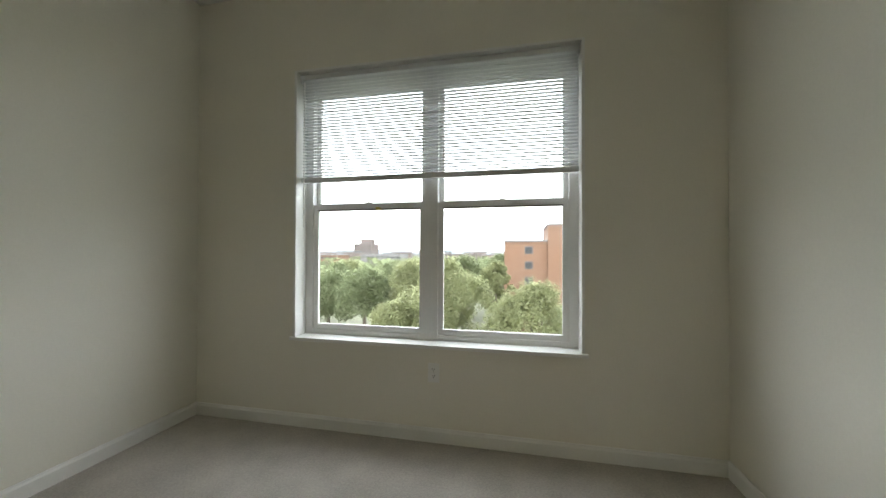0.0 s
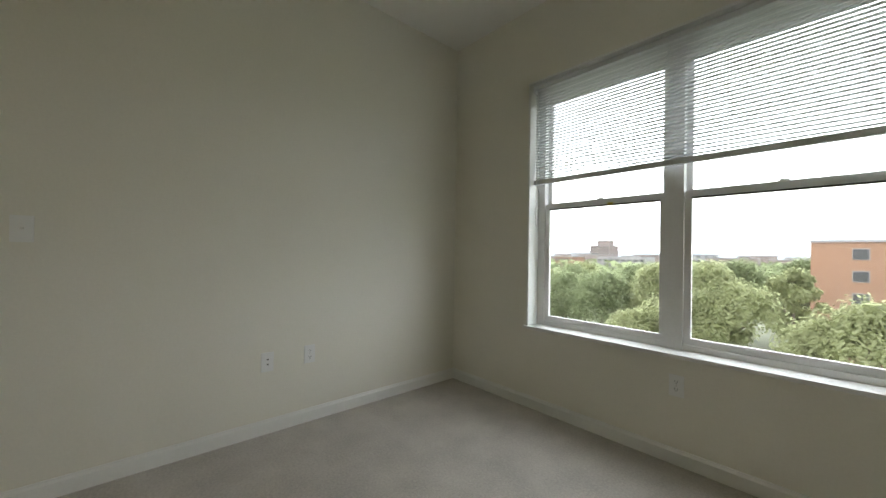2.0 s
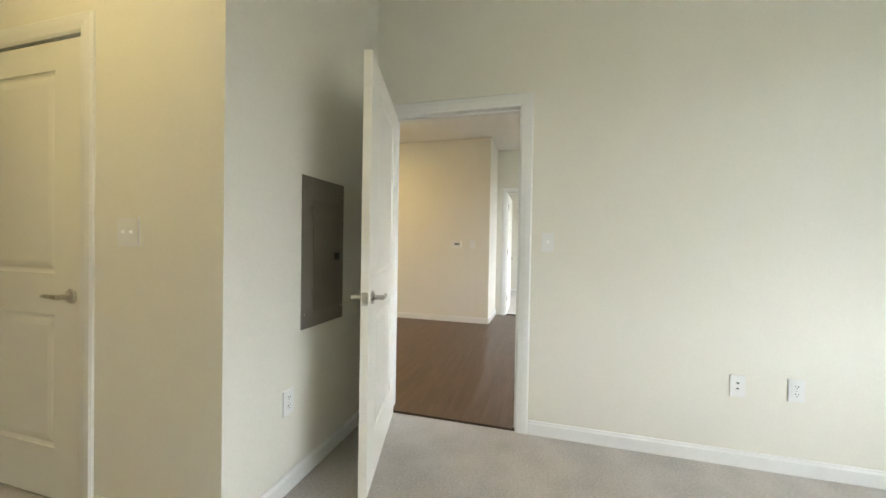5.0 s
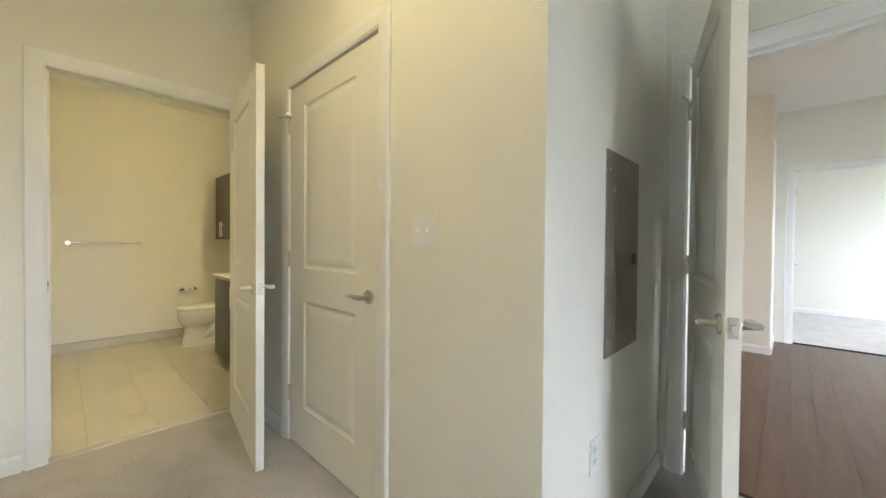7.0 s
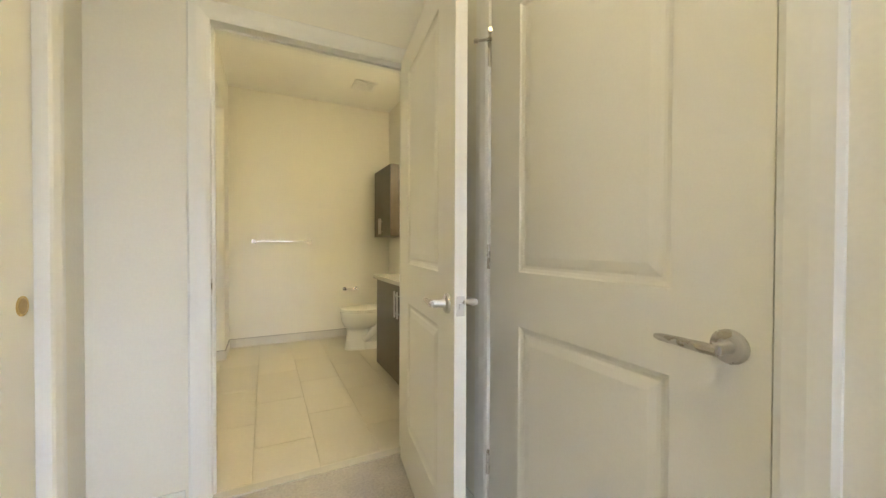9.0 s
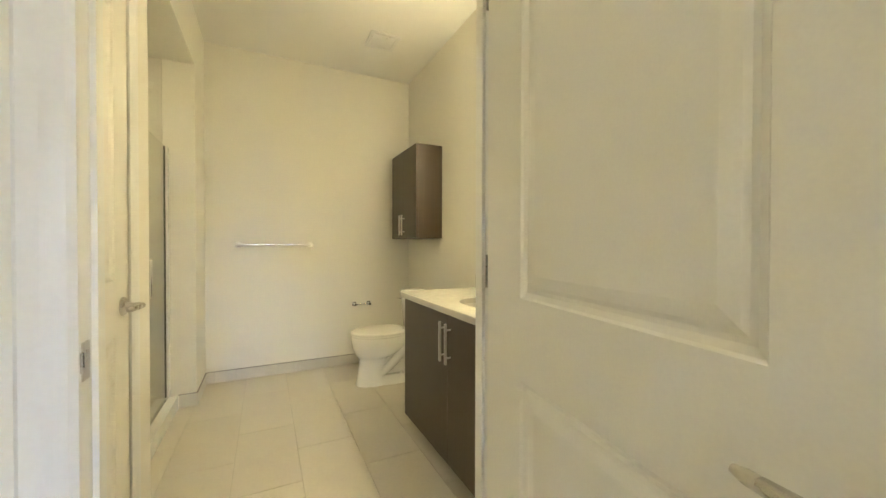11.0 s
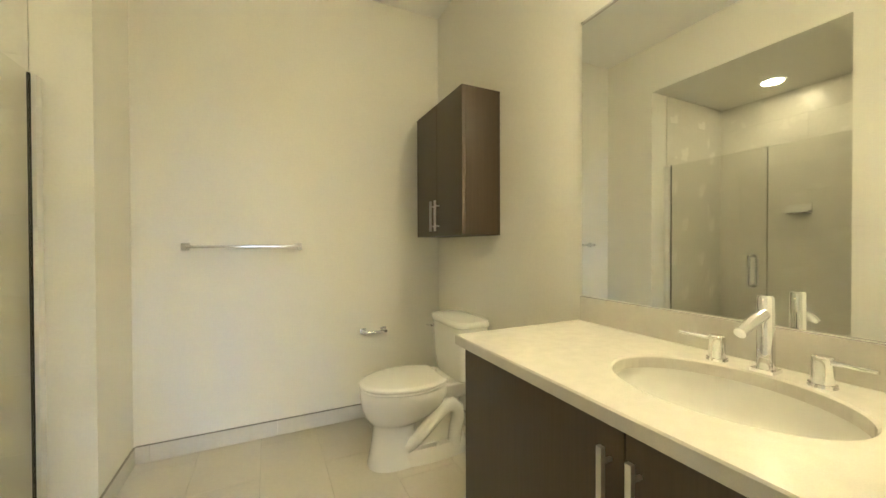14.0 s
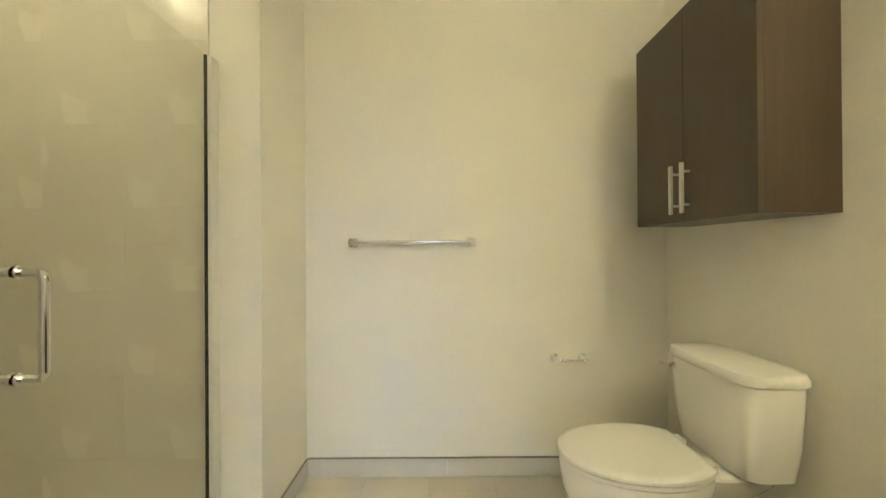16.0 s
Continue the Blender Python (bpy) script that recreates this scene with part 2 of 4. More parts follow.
# ---- mesh helpers ----
def box(bm, x0, x1, y0, y1, z0, z1):
    vs = [bm.verts.new((x, y, z)) for x in (x0, x1) for y in (y0, y1) for z in (z0, z1)]
    for q in ((0, 1, 3, 2), (4, 6, 7, 5), (0, 4, 5, 1), (2, 3, 7, 6), (0, 2, 6, 4), (1, 5, 7, 3)):
        bm.faces.new([vs[i] for i in q])
    return vs


def frame_axes(d):
    d = Vector(d).normalized()
    a = d.cross(Vector((0, 0, 1)))
    if a.length < 1e-4:
        a = Vector((1, 0, 0))
    a.normalize()
    return a, d.cross(a).normalized()


def tube(bm, pts, r, seg=12, caps=True):
    """A round bar along points; r is one radius or one a point."""
    pts = [Vector(p) for p in pts]
    rs = r if isinstance(r, (list, tuple)) else [r] * len(pts)
    rings = []
    a = None
    for i, p in enumerate(pts):
        d = (pts[min(i + 1, len(pts) - 1)] - pts[max(i - 1, 0)]).normalized()
        if a is None:
            a, b = frame_axes(d)
        else:
            a = (a - d * a.dot(d)).normalized()
            b = d.cross(a)
        rings.append([bm.verts.new(p + rs[i] * (math.cos(2 * math.pi * k / seg) * a + math.sin(2 * math.pi * k / seg) * b)) for k in range(seg)])
    for u, v in zip(rings, rings[1:]):
        for k in range(seg):
            bm.faces.new((u[k], u[(k + 1) % seg], v[(k + 1) % seg], v[k]))
    if caps:
        bm.faces.new(rings[0][::-1])
        bm.faces.new(rings[-1])


def loft(bm, rings, close_start=True, close_end=True):
    """Skins rings of equally many points."""
    made = [[bm.verts.new(p) for p in ring] for ring in rings]
    n = len(made[0])
    for u, v in zip(made, made[1:]):
        for k in range(n):
            bm.faces.new((u[k], u[(k + 1) % n], v[(k + 1) % n], v[k]))
    if close_start:
        bm.faces.new(made[0][::-1])
    if close_end:
        bm.faces.new(made[-1])


def bend(p0, p1, p2, n=6):
    """Points of a quarter-like curve from p0 to p2 round the corner p1."""
    p0, p1, p2 = Vector(p0), Vector(p1), Vector(p2)
    return [(1 - t) ** 2 * p0 + 2 * t * (1 - t) * p1 + t * t * p2 for t in [i / n for i in range(n + 1)]]


def bevelled(bm, width, segments=2):
    edges = [e for e in bm.edges if len(e.link_faces) == 2 and e.calc_face_angle(0) > 0.6]
    bmesh.ops.bevel(bm, geom=edges, offset=width, segments=segments, affect="EDGES", profile=0.6, clamp_overlap=True)
    return bm


def mesh_of(name, bm, mat, smooth=False):
    bmesh.ops.recalc_face_normals(bm, faces=bm.faces[:])
    me = bpy.data.meshes.new(name)
    bm.to_mesh(me)
    bm.free()
    me.materials.append(mat)
    if smooth:
        me.shade_smooth()
        me.set_sharp_from_angle(angle=radians(40))
    return me


def part(name, bm, mat, parent=None, label="", smooth=False):
    ob = new(name, mesh_of(name, bm, mat, smooth))
    if parent is not None:
        ob.parent = parent
    if label:
        ob["label"] = label
    return ob


def thing(name, m, label, category, group="", kind=""):
    ob = new(name)
    ob.empty_display_size = 0.1
    ob.matrix_world = m
    return tagged(ob, label, category, group, kind)


def setting(name, boxes, mat, label, category, bevel=0.0):
    bm = bmesh.new()
    for b in boxes:
        box(bm, *b)
    if bevel:
        bevelled(bm, bevel)
    return tagged(part(name, bm, mat), label, category, kind="structure")


def boxes_bm(*boxes, bevel=0.0, segments=2):
    bm = bmesh.new()
    for b in boxes:
        box(bm, *b)
    if bevel:
        bevelled(bm, bevel, segments)
    return bm


def tubes_bm(*runs):
    bm = bmesh.new()
    for pts, r, *seg in runs:
        tube(bm, pts, r, *seg)
    return bm


# ---- large structure ----
HB, HH, HL = 2.94, 2.80, 2.76   # ceilings: bedroom, hall, living room and bathroom
HEAD = 2.042                    # door openings

setting("floor_carpet", [(-1.247, 2.21, 2.27, 6.2, -0.1, 0.0), (0.0, 2.21, 0.0, 2.27, -0.1, 0.0)], M_CARPET, "beige cut-pile carpet over bedroom and hall floor", "carpet")
setting("wall_window_side", [(-1.365, -0.462, 6.0, 6.2, 0, HB), (1.373, 2.21, 6.0, 6.2, 0, HB), (-0.462, 1.373, 6.0, 6.2, 0, 0.565), (-0.462, 1.373, 6.0, 6.2, 2.38, HB)], M_WALL, "cream painted bedroom wall with a double window", "wall")
setting("wall_bedroom_west", [(-1.365, -1.245, 3.27, 6.0, 0, HB), (-1.365, -1.245, 2.27, 2.366, 0, HB), (-1.365, -1.245, 2.366, 3.27, 2.06, HB)], M_WALL, "cream painted bedroom wall beside the open door", "wall")
setting("wall_panel_side", [(-1.365, 0.0, 2.15, 2.27, 0, HB)], M_WALL, "cream painted wall with a grey breaker panel", "wall")
setting("wall_linen", [(-0.12, 0.0, 0.0, 0.63, 0, HH), (-0.12, 0.0, 1.527, 2.15, 0, HH), (-0.12, 0.0, 0.63, 1.527, 2.06, HH)], M_WALL, "cream painted hall wall with a closed closet door", "wall")
setting("wall_bath_north", [(-1.365, 0.074, -0.10, 0.0, 0, HH), (0.985, 2.21, -0.10, 0.0, 0, HH), (0.074, 0.985, -0.10, 0.0, 2.06, HH)], M_WALL, "cream painted wall round the bathroom doorway", "wall")
setting("wall_hall_east", [(1.37, 1.49, 0.0, 0.235, 0, HH), (1.37, 1.49, 1.95, 2.15, 0, HH), (1.37, 1.49, 0.235, 1.95, 2.06, HH)], M_WALL, "cream painted hall wall with a sliding closet", "wall")
setting("wall_bedroom_south", [(1.37, 2.21, 2.15, 2.27, 0, HB)], M_WALL, "cream painted bedroom wall", "wall")
setting("wall_bedroom_east", [(2.09, 2.21, -0.12, 2.15, 0, HB), (2.09, 2.21, 2.27, 6.0, 0, HB)], M_WALL, "cream painted bedroom wall", "wall")
setting("wall_hall_header", [(0.0, 1.37, 2.15, 2.27, HH, HB)], M_WALL, "cream painted header over the hall entrance", "wall")
setting("ceiling_bedroom", [(-1.365, 2.21, 2.27, 6.2, HB, HB + 0.1)], M_CEIL, "flat white bedroom ceiling", "ceiling")
# unseen closet floor, added to keep outside light from the door's bottom gap
setting("floor_linen_closet", [(-1.365, 0.0, 0.0, 2.15, -0.1, -0.002)], M_CARPET, "beige carpet floor of the closet, unseen, added to stop light under the door", "carpet")
setting("ceiling_hall", [(-1.365, 2.21, -0.12, 2.15, HH, HH + 0.1)], M_CEIL, "flat white hall ceiling", "ceiling")

# bathroom shell
setting("floor_bathroom", [(-0.76, 1.23, -2.74, 0.0, -0.1, -0.004)], M_GROUT, "beige grout bed under large floor tiles", "floor")
setting("wall_bath_west", [(-0.76, -0.64, -2.62, -0.10, 0, HL)], M_WALL, "cream painted bathroom wall behind vanity and toilet", "wall")
setting("wall_bath_south", [(-0.76, 1.11, -2.74, -2.62, 0, HL)], M_WALL, "cream painted bathroom wall with a towel bar", "wall")
setting("wall_bath_east", [(1.11, 1.23, -1.05, -0.815, 0, HL), (1.11, 1.23, -0.815, -0.10, 2.06, HL), (1.11, 2.22, -2.74, -2.19, 0, HL), (1.11, 2.1, -2.19, -1.05, 2.385, HL), (1.23, 2.1, -1.05, -0.93, 0, HL)], M_WALL, "cream painted bathroom wall round the shower recess", "wall")
setting("wall_shower_back", [(2.1, 2.22, -2.19, -0.93, 0, HL)], M_WALL, "shower recess back wall", "wall")
setting("wall_utility_closet", [(1.23, 1.27, -0.93, -0.10, 0, HL)], M_WALL, "closet wall behind the bathroom side door", "wall")
setting("ceiling_bathroom", [(-0.76, 2.22, -2.74, -0.10, HL, HL + 0.04)], M_CEIL, "flat cream bathroom ceiling", "ceiling")

# living room shell, seen through the bedroom door
setting("floor_living", [(-5.2, -1.247, -0.6, 6.2, -0.1, -0.004)], M_SUBFLOOR, "dark joint bed under brown wood planks", "floor")
setting("wall_living_far", [(-5.2, -4.285, -0.6, 2.615, 0, HL), (-5.2, -5.08, 2.615, 2.77, 0, HL), (-5.2, -5.08, 3.67, 6.2, 0, HL), (-5.2, -5.08, 2.77, 3.67, 2.06, HL)], M_WALL, "cream painted living room wall with a thermostat", "wall")
setting("wall_living_south", [(-4.285, -1.365, -0.6, -0.48, 0, HL)], M_WALL, "cream painted living room wall", "wall")
setting("wall_living_north", [(-5.08, -3.9, 6.0, 6.2, 0, HL), (-2.5, -1.365, 6.0, 6.2, 0, HL), (-3.9, -2.5, 6.0, 6.2, 0, 0.7), (-3.9, -2.5, 6.0, 6.2, 2.36, HL)], M_WALL, "cream painted living room wall with a window", "wall")
setting("wall_living_east", [(-1.365, -1.245, -0.6, 2.15, 0, HL), (-1.375, -1.365, -0.48, 2.366, 0, HL), (-1.375, -1.365, 3.27, 6.0, 0, HL), (-1.375, -1.365, 2.366, 3.27, 2.06, HL)], M_WALL, "cream painted living room wall", "wall")
setting("floor_far_bedroom", [(-8.1, -5.2, 1.5, 6.2, -0.1, 0.0)], M_CARPET, "beige cut-pile carpet of the far bedroom", "carpet")
setting("wall_far_bedroom_back", [(-8.22, -8.1, 1.5, 6.2, 0, HL)], M_WALL, "cream painted far bedroom wall", "wall")
setting("wall_far_bedroom_south", [(-8.1, -5.2, 1.5, 1.62, 0, HL)], M_WALL, "cream painted far bedroom wall", "wall")
setting("wall_far_bedroom_north", [(-8.1, -7.5, 6.0, 6.2, 0, HL), (-5.9, -5.2, 6.0, 6.2, 0, HL), (-7.5, -5.9, 6.0, 6.2, 0, 0.6), (-7.5, -5.9, 6.0, 6.2, 2.36, HL)], M_WALL, "cream painted far bedroom wall with a window opening", "wall")
setting("ceiling_far_bedroom", [(-8.22, -5.2, 1.5, 6.2, HL, HL + 0.1)], M_CEIL, "flat white far bedroom ceiling", "ceiling")
setting("ceiling_living", [(-5.2, -1.365, -0.6, 6.2, HL, HL + 0.1)], M_CEIL, "flat white living room ceiling", "ceiling")


def baseboard(name, runs, mat=None, h=0.085, d=0.014, label="white painted wooden baseboard", category="baseboard"):
    """Runs along walls: (x0, y0, x1, y1, outward normal x, y)."""
    bm = bmesh.new()
    for x0, y0, x1, y1, nx, ny in runs:
        prof = [(0, 0), (d, 0), (d, h * 0.78), (d * 0.6, h * 0.9), (d * 0.45, h), (0, h)]
        rings = [[(x + nx * o, y + ny * o, z + 0.0) for o, z in prof] for x, y in ((x0, y0), (x1, y1))]
        loft(bm, rings)
    return tagged(part(name, bm, mat or M_TRIM), label, category, kind="structure")


baseboard("baseboard_bedroom", [(-1.245, 3.335, -1.245, 6.0, 1, 0), (-1.231, 6.0, 2.076, 6.0, 0, -1), (2.09, 2.27, 2.09, 6.0, -1, 0), (-1.231, 2.27, 0.0, 2.27, 0, 1), (1.37, 2.27, 2.09, 2.27, 0, 1)])
baseboard("baseboard_hall", [(0.0, 1.61, 0.0, 2.284, 1, 0), (0.0, 0.014, 0.0, 0.56, 1, 0), (1.06, 0.0, 1.37, 0.0, 0, 1), (1.37, 0.014, 1.37, 0.14, -1, 0)])
baseboard("baseboard_living", [(-4.285, -0.48, -4.285, 2.615, 1, 0), (-4.285, 2.615, -5.08, 2.615, 0, 1), (-5.08, 3.73, -5.08, 6.0, 1, 0)])


def casing(name, axis, plane, out, lo, hi, top, w=0.08, t=0.016):
    """Door casing on a wall plane: axis the opening runs along, the way it stands out, the opening's ends and head."""
    bm = bmesh.new()
    prof = [(0.0, 0.006), (0.012, t * 0.75), (w * 0.55, t), (w * 0.9, t), (w, t * 0.6), (w, 0.0), (0.0, 0.0)]

    def at(s, o, z):
        return (s, plane + out * o, z) if axis == "x" else (plane + out * o, s, z)
    path = [(lo, 0.0, -1, 0), (lo, top, -1, 1), (hi, top, 1, 1), (hi, 0.0, 1, 0)]
    loft(bm, [[at(s + dx * a, o, z + dz * a) for a, o in prof] for s, z, dx, dz in path])
    return tagged(part(name, bm, M_TRIM), "white painted door casing", "door casing", kind="structure")


def jamb(name, axis, a0, a1, lo, hi, top, stop=0.0):
    """The lining of a doorway that runs through a wall from a0 to a1, with a stop."""
    bm = bmesh.new()
    def bx(s0, s1, z0, z1, b0=a0, b1=a1):
        box(bm, s0, s1, b0, b1, z0, z1) if axis == "x" else box(bm, b0, b1, s0, s1, z0, z1)
    bx(lo - 0.017, lo, 0, top)
    bx(hi, hi + 0.017, 0, top)
    bx(lo - 0.017, hi + 0.017, top, top + 0.017)
    if stop:
        b0, b1 = stop - 0.017, stop + 0.017
        bx(lo, lo + 0.01, 0, top - 0.01, b0, b1)
        bx(hi - 0.01, hi, 0, top - 0.01, b0, b1)
        bx(lo, hi, top - 0.01, top, b0, b1)
    return tagged(part(name, bm, M_TRIM), "white painted door frame lining", "door frame", kind="structure")


baseboard("baseboard_far_bedroom", [(-8.1, 1.62, -8.1, 6.0, 1, 0), (-8.086, 1.62, -5.2, 1.62, 0, 1)])
casing("door_casing_bedroom", "y", -1.245, 1, 2.383, 3.252, HEAD)
casing("door_casing_linen", "y", 0.0, 1, 0.648, 1.51, HEAD)
casing("door_casing_bathroom", "x", 0.0, 1, 0.091, 0.968, HEAD)
casing("door_casing_closet", "y", 1.37, -1, 0.252, 1.933, HEAD)
casing("door_casing_living", "y", -1.375, -1, 2.383, 3.252, HEAD)
jamb("door_frame_bedroom", "y", -1.375, -1.245, 2.383, 3.252, HEAD, -1.31)
jamb("door_frame_linen", "y", -0.12, 0.0, 0.648, 1.51, HEAD, -0.065)
jamb("door_frame_bathroom", "x", -0.10, 0.0, 0.091, 0.968, HEAD, -0.065)
jamb("door_frame_closet", "y", 1.37, 1.49, 0.252, 1.933, HEAD)
jamb("door_frame_far_bedroom", "y", -5.2, -5.08, 2.787, 3.653, HEAD, -5.13)
setting("threshold_far_bedroom", [(-5.16, -5.14, 2.787, 3.653, -0.004, 0.005)], M_SUBFLOOR, "dark strip between wood floor and carpet", "threshold", 0.002)
setting("threshold_bathroom", [(0.091, 0.968, -0.05, -0.001, -0.004, 0.007)], M_QUARTZ, "cream stone threshold strip in the bathroom doorway", "threshold", 0.003)
setting("threshold_bedroom", [(-1.268, -1.246, 2.383, 3.252, -0.004, 0.005)], M_SUBFLOOR, "dark strip between carpet and wood floor", "threshold", 0.002)


# ---- doors ----
def panelled(bm, w, h, y, out, rects, z0=0.0):
    """One face of a moulded door: flat frame with sunk, raised-field panels."""
    def v(x, z, d=0.0):
        return bm.verts.new((x, y - out * d, z))

    def quad(x0, x1, za, zb):
        bm.faces.new([v(x0, za), v(x1, za), v(x1, zb), v(x0, zb)])
    xa, xb = rects[0][0], rects[0][1]
    quad(0, xa, z0, h)
    quad(xb, w, z0, h)
    edges = [z0] + [z for r in rects for z in r[2:]] + [h]
    for i in range(0, len(edges), 2):
        quad(xa, xb, edges[i], edges[i + 1])
    for x0, x1, za, zb in rects:
        steps = [(0.0, 0.0), (0.004, 0.005), (0.014, 0.009), (0.022, 0.009), (0.030, 0.006), (0.052, 0.0025)]
        rings = [[v(x0 + i, za + i, d), v(x1 - i, za + i, d), v(x1 - i, zb - i, d), v(x0 + i, zb - i, d)] for i, d in steps]
        for a, b in zip(rings, rings[1:]):
            for k in range(4):
                bm.faces.new((a[k], a[(k + 1) % 4], b[(k + 1) % 4], b[k]))
        bm.faces.new(rings[-1])


def door_leaf_bm(w, h, y0, y1, z0=0.008):
    bm = bmesh.new()
    s = 0.172 if w > 0.7 else 0.13
    rects = [(s, w - s, 0.235, 0.83), (s, w - s, 1.013, h - 0.125)]
    panelled(bm, w, h, y0, -1 if y0 < y1 else 1, rects, z0)
    panelled(bm, w, h, y1, 1 if y0 < y1 else -1, rects, z0)
    for x in (0.0, w):
        bm.faces.new([bm.verts.new((x, y, z)) for y, z in ((y0, z0), (y1, z0), (y1, h), (y0, h))])
    for z in (z0, h):
        bm.faces.new([bm.verts.new((x, y, z)) for x, y in ((0, y0), (w, y0), (w, y1), (0, y1))])
    bmesh.ops.remove_doubles(bm, verts=bm.verts[:], dist=1e-5)
    return bm


def lever_bm(out):
    """A lever handle on a round rose, at the origin, that stands out along out * y and points to -x."""
    bm = bmesh.new()
    o = out
    tube(bm, [(0, 0, 0), (0, o * 0.004, 0), (0, o * 0.009, 0), (0, o * 0.011, 0)], [0.032, 0.032, 0.029, 0.022], 24)
    tube(bm, [(0, o * 0.010, 0), (0, o * 0.030, 0), (0, o * 0.050, 0)], [0.014, 0.011, 0.012], 16)
    pts = [(0.006, o * 0.052, 0), (-0.02, o * 0.053, 0), (-0.06, o * 0.052, 0.001), (-0.10, o * 0.047, 0.0), (-0.112, o * 0.045, 0.0)]
    tube(bm, pts, [0.0105, 0.0105, 0.009, 0.0075, 0.005], 12)
    return bm


def hinge_bm(y, out, z, gap):
    bm = boxes_bm((gap - 0.0025, gap - 0.0003, y - out * 0.032, y, z - 0.045, z + 0.045))
    px = gap * 0.45 - 0.004
    if gap:
        box(bm, px, gap, y + out * 0.0005, y + out * 0.003, z - 0.045, z + 0.045)
        box(bm, -0.002, 0.0005, y - out * 0.032, y, z - 0.045, z + 0.045)
    tube(bm, [(px, y + out * 0.006, z - 0.046), (px, y + out * 0.006, z + 0.046)], 0.0065, 10)
    for k in (-0.03, 0.0, 0.03):
        tube(bm, [(gap - 0.0025, y - out * 0.018, z + k), (gap - 0.0032, y - out * 0.018, z + k)], 0.004, 8)
    return bm


def swing_door(name, m, w, side, label, t=0.038, h=2.032, hinges=True, pin_stop=False, levers=(1, -1), lever_z=0.92, gap=0.0):
    """A leaf from the hinge line along x; side: the way of y in which its thickness lies from the hinge face."""
    ob = thing(name, m, label, "door")
    leaf = part("leaf", door_leaf_bm(w - gap, h, 0.0, side * t), M_DOOR, ob)
    leaf.location.x = gap
    for s in levers:
        lv = part("lever_handle", lever_bm(-side * s), M_NICKEL, ob, "satin nickel lever handle", True)
        lv.location = (w - 0.062, 0.0 if s == 1 else side * t, lever_z)
    bm = boxes_bm((w, w + 0.0016, side * t * 0.16, side * t * 0.84, lever_z - 0.03, lever_z + 0.03))
    box(bm, w + 0.001, w + 0.008, side * t * 0.34, side * t * 0.66, lever_z - 0.009, lever_z + 0.009)
    part("latch_plate", bm, M_NICKEL, ob, "satin nickel latch plate")
    if hinges:
        for z in (0.28, 1.06, 1.82):
            part("hinge", hinge_bm(0.0, -side, z, gap), M_NICKEL, ob, "satin nickel butt hinge", True)
    if pin_stop:
        zz, o = 1.868, -side
        bm = tubes_bm(([(-0.004, o * 0.006, zz), (-0.004, o * 0.006, zz + 0.012)], 0.011, 10),
                      ([(-0.004, o * 0.006, zz + 0.007), (0.045, o * 0.035, zz + 0.008)], 0.005, 8),
                      ([(-0.004, o * 0.006, zz + 0.007), (-0.035, o * 0.045, zz + 0.008)], 0.005, 8),
                      ([(0.040, o * 0.032, zz + 0.007), (0.052, o * 0.039, zz + 0.008)], 0.009, 10),
                      ([(-0.030, o * 0.039, zz + 0.007), (-0.040, o * 0.052, zz + 0.008)], 0.009, 10))
        part("hinge_pin_stop", bm, M_NICKEL, ob, "satin nickel hinge-pin door stop", True)
    return ob


swing_door("door_bedroom", pose(-1.243, 2.388, 0, 0, 0, 15.5), 0.884, 1, "white two-panel bedroom door standing open on beige carpet", pin_stop=True, gap=0.027)
swing_door("door_linen", pose(-0.004, 0.652, 0, 0, 0, 90), 0.852, 1, "white two-panel closet door, closed, with nickel lever", pin_stop=True, levers=(1,))
swing_door("door_bathroom", pose(0.095, 0.017, 0, 0, 0, 81.8), 0.848, -1, "white two-panel bathroom door standing open into the hall", gap=0.026)
swing_door("door_utility", pose(1.112, -0.165, 0, 0, 0, -90), 0.632, 1, "white two-panel closet door, closed, beside the shower", levers=(1,), hinges=False)
swing_door("door_far_bedroom", pose(-5.203, 2.795, 0, 0, 0, 181), 0.852, 1, "white two-panel bedroom door swung fully open on carpet")
casing("door_casing_utility", "y", 1.11, -1, -0.80, -0.162, HEAD, 0.06)
# living room side of the doorway into the far bedroom
casing("door_casing_far_bedroom", "y", -5.08, 1, 2.787, 3.653, HEAD, 0.075)

# strike plates
for nm, m in (("strike_plate", pose(0.968, -0.02, 0.92, 0, 0, 90)), ("strike_plate", pose(-1.265, 3.252, 0.92, 0, 0, 180))):
    ob = thing(nm, m, "satin nickel strike plate on a white door frame", "strike plate")
    bm = boxes_bm((-0.015, 0.015, 0.0, 0.0018, -0.035, 0.035))
    part("plate", bm, M_NICKEL, ob)
    part("lip", tubes_bm(([(0.017, 0.001, -0.018), (0.017, 0.001, 0.018)], 0.004, 8)), M_NICKEL, ob)


def sliding_door(name, m, w, label, cup_x):
    ob = thing(name, m, label, "sliding door", "bypass closet doors")
    part("leaf", door_leaf_bm(w, 2.02, 0.0, 0.034, 0.012), M_DOOR, ob)
    bm = bmesh.new()
    tube(bm, [(0, -0.0025, 0), (0, 0.001, 0)], [0.030, 0.030], 24)
    cup = part("cup_pull", bm, M_BRASS, ob, "round brass cup pull", True)
    # flat disc; the hollow's shade is put into its darker brass
    bm = bmesh.new()
    tube(bm, [(0, -0.0032, 0), (0, -0.0026, 0)], [0.021, 0.023], 24)
    part("recess", bm, M_BRASS_SHADED, cup)
    cup.location = (cup_x, 0.0, 0.92)
    return ob


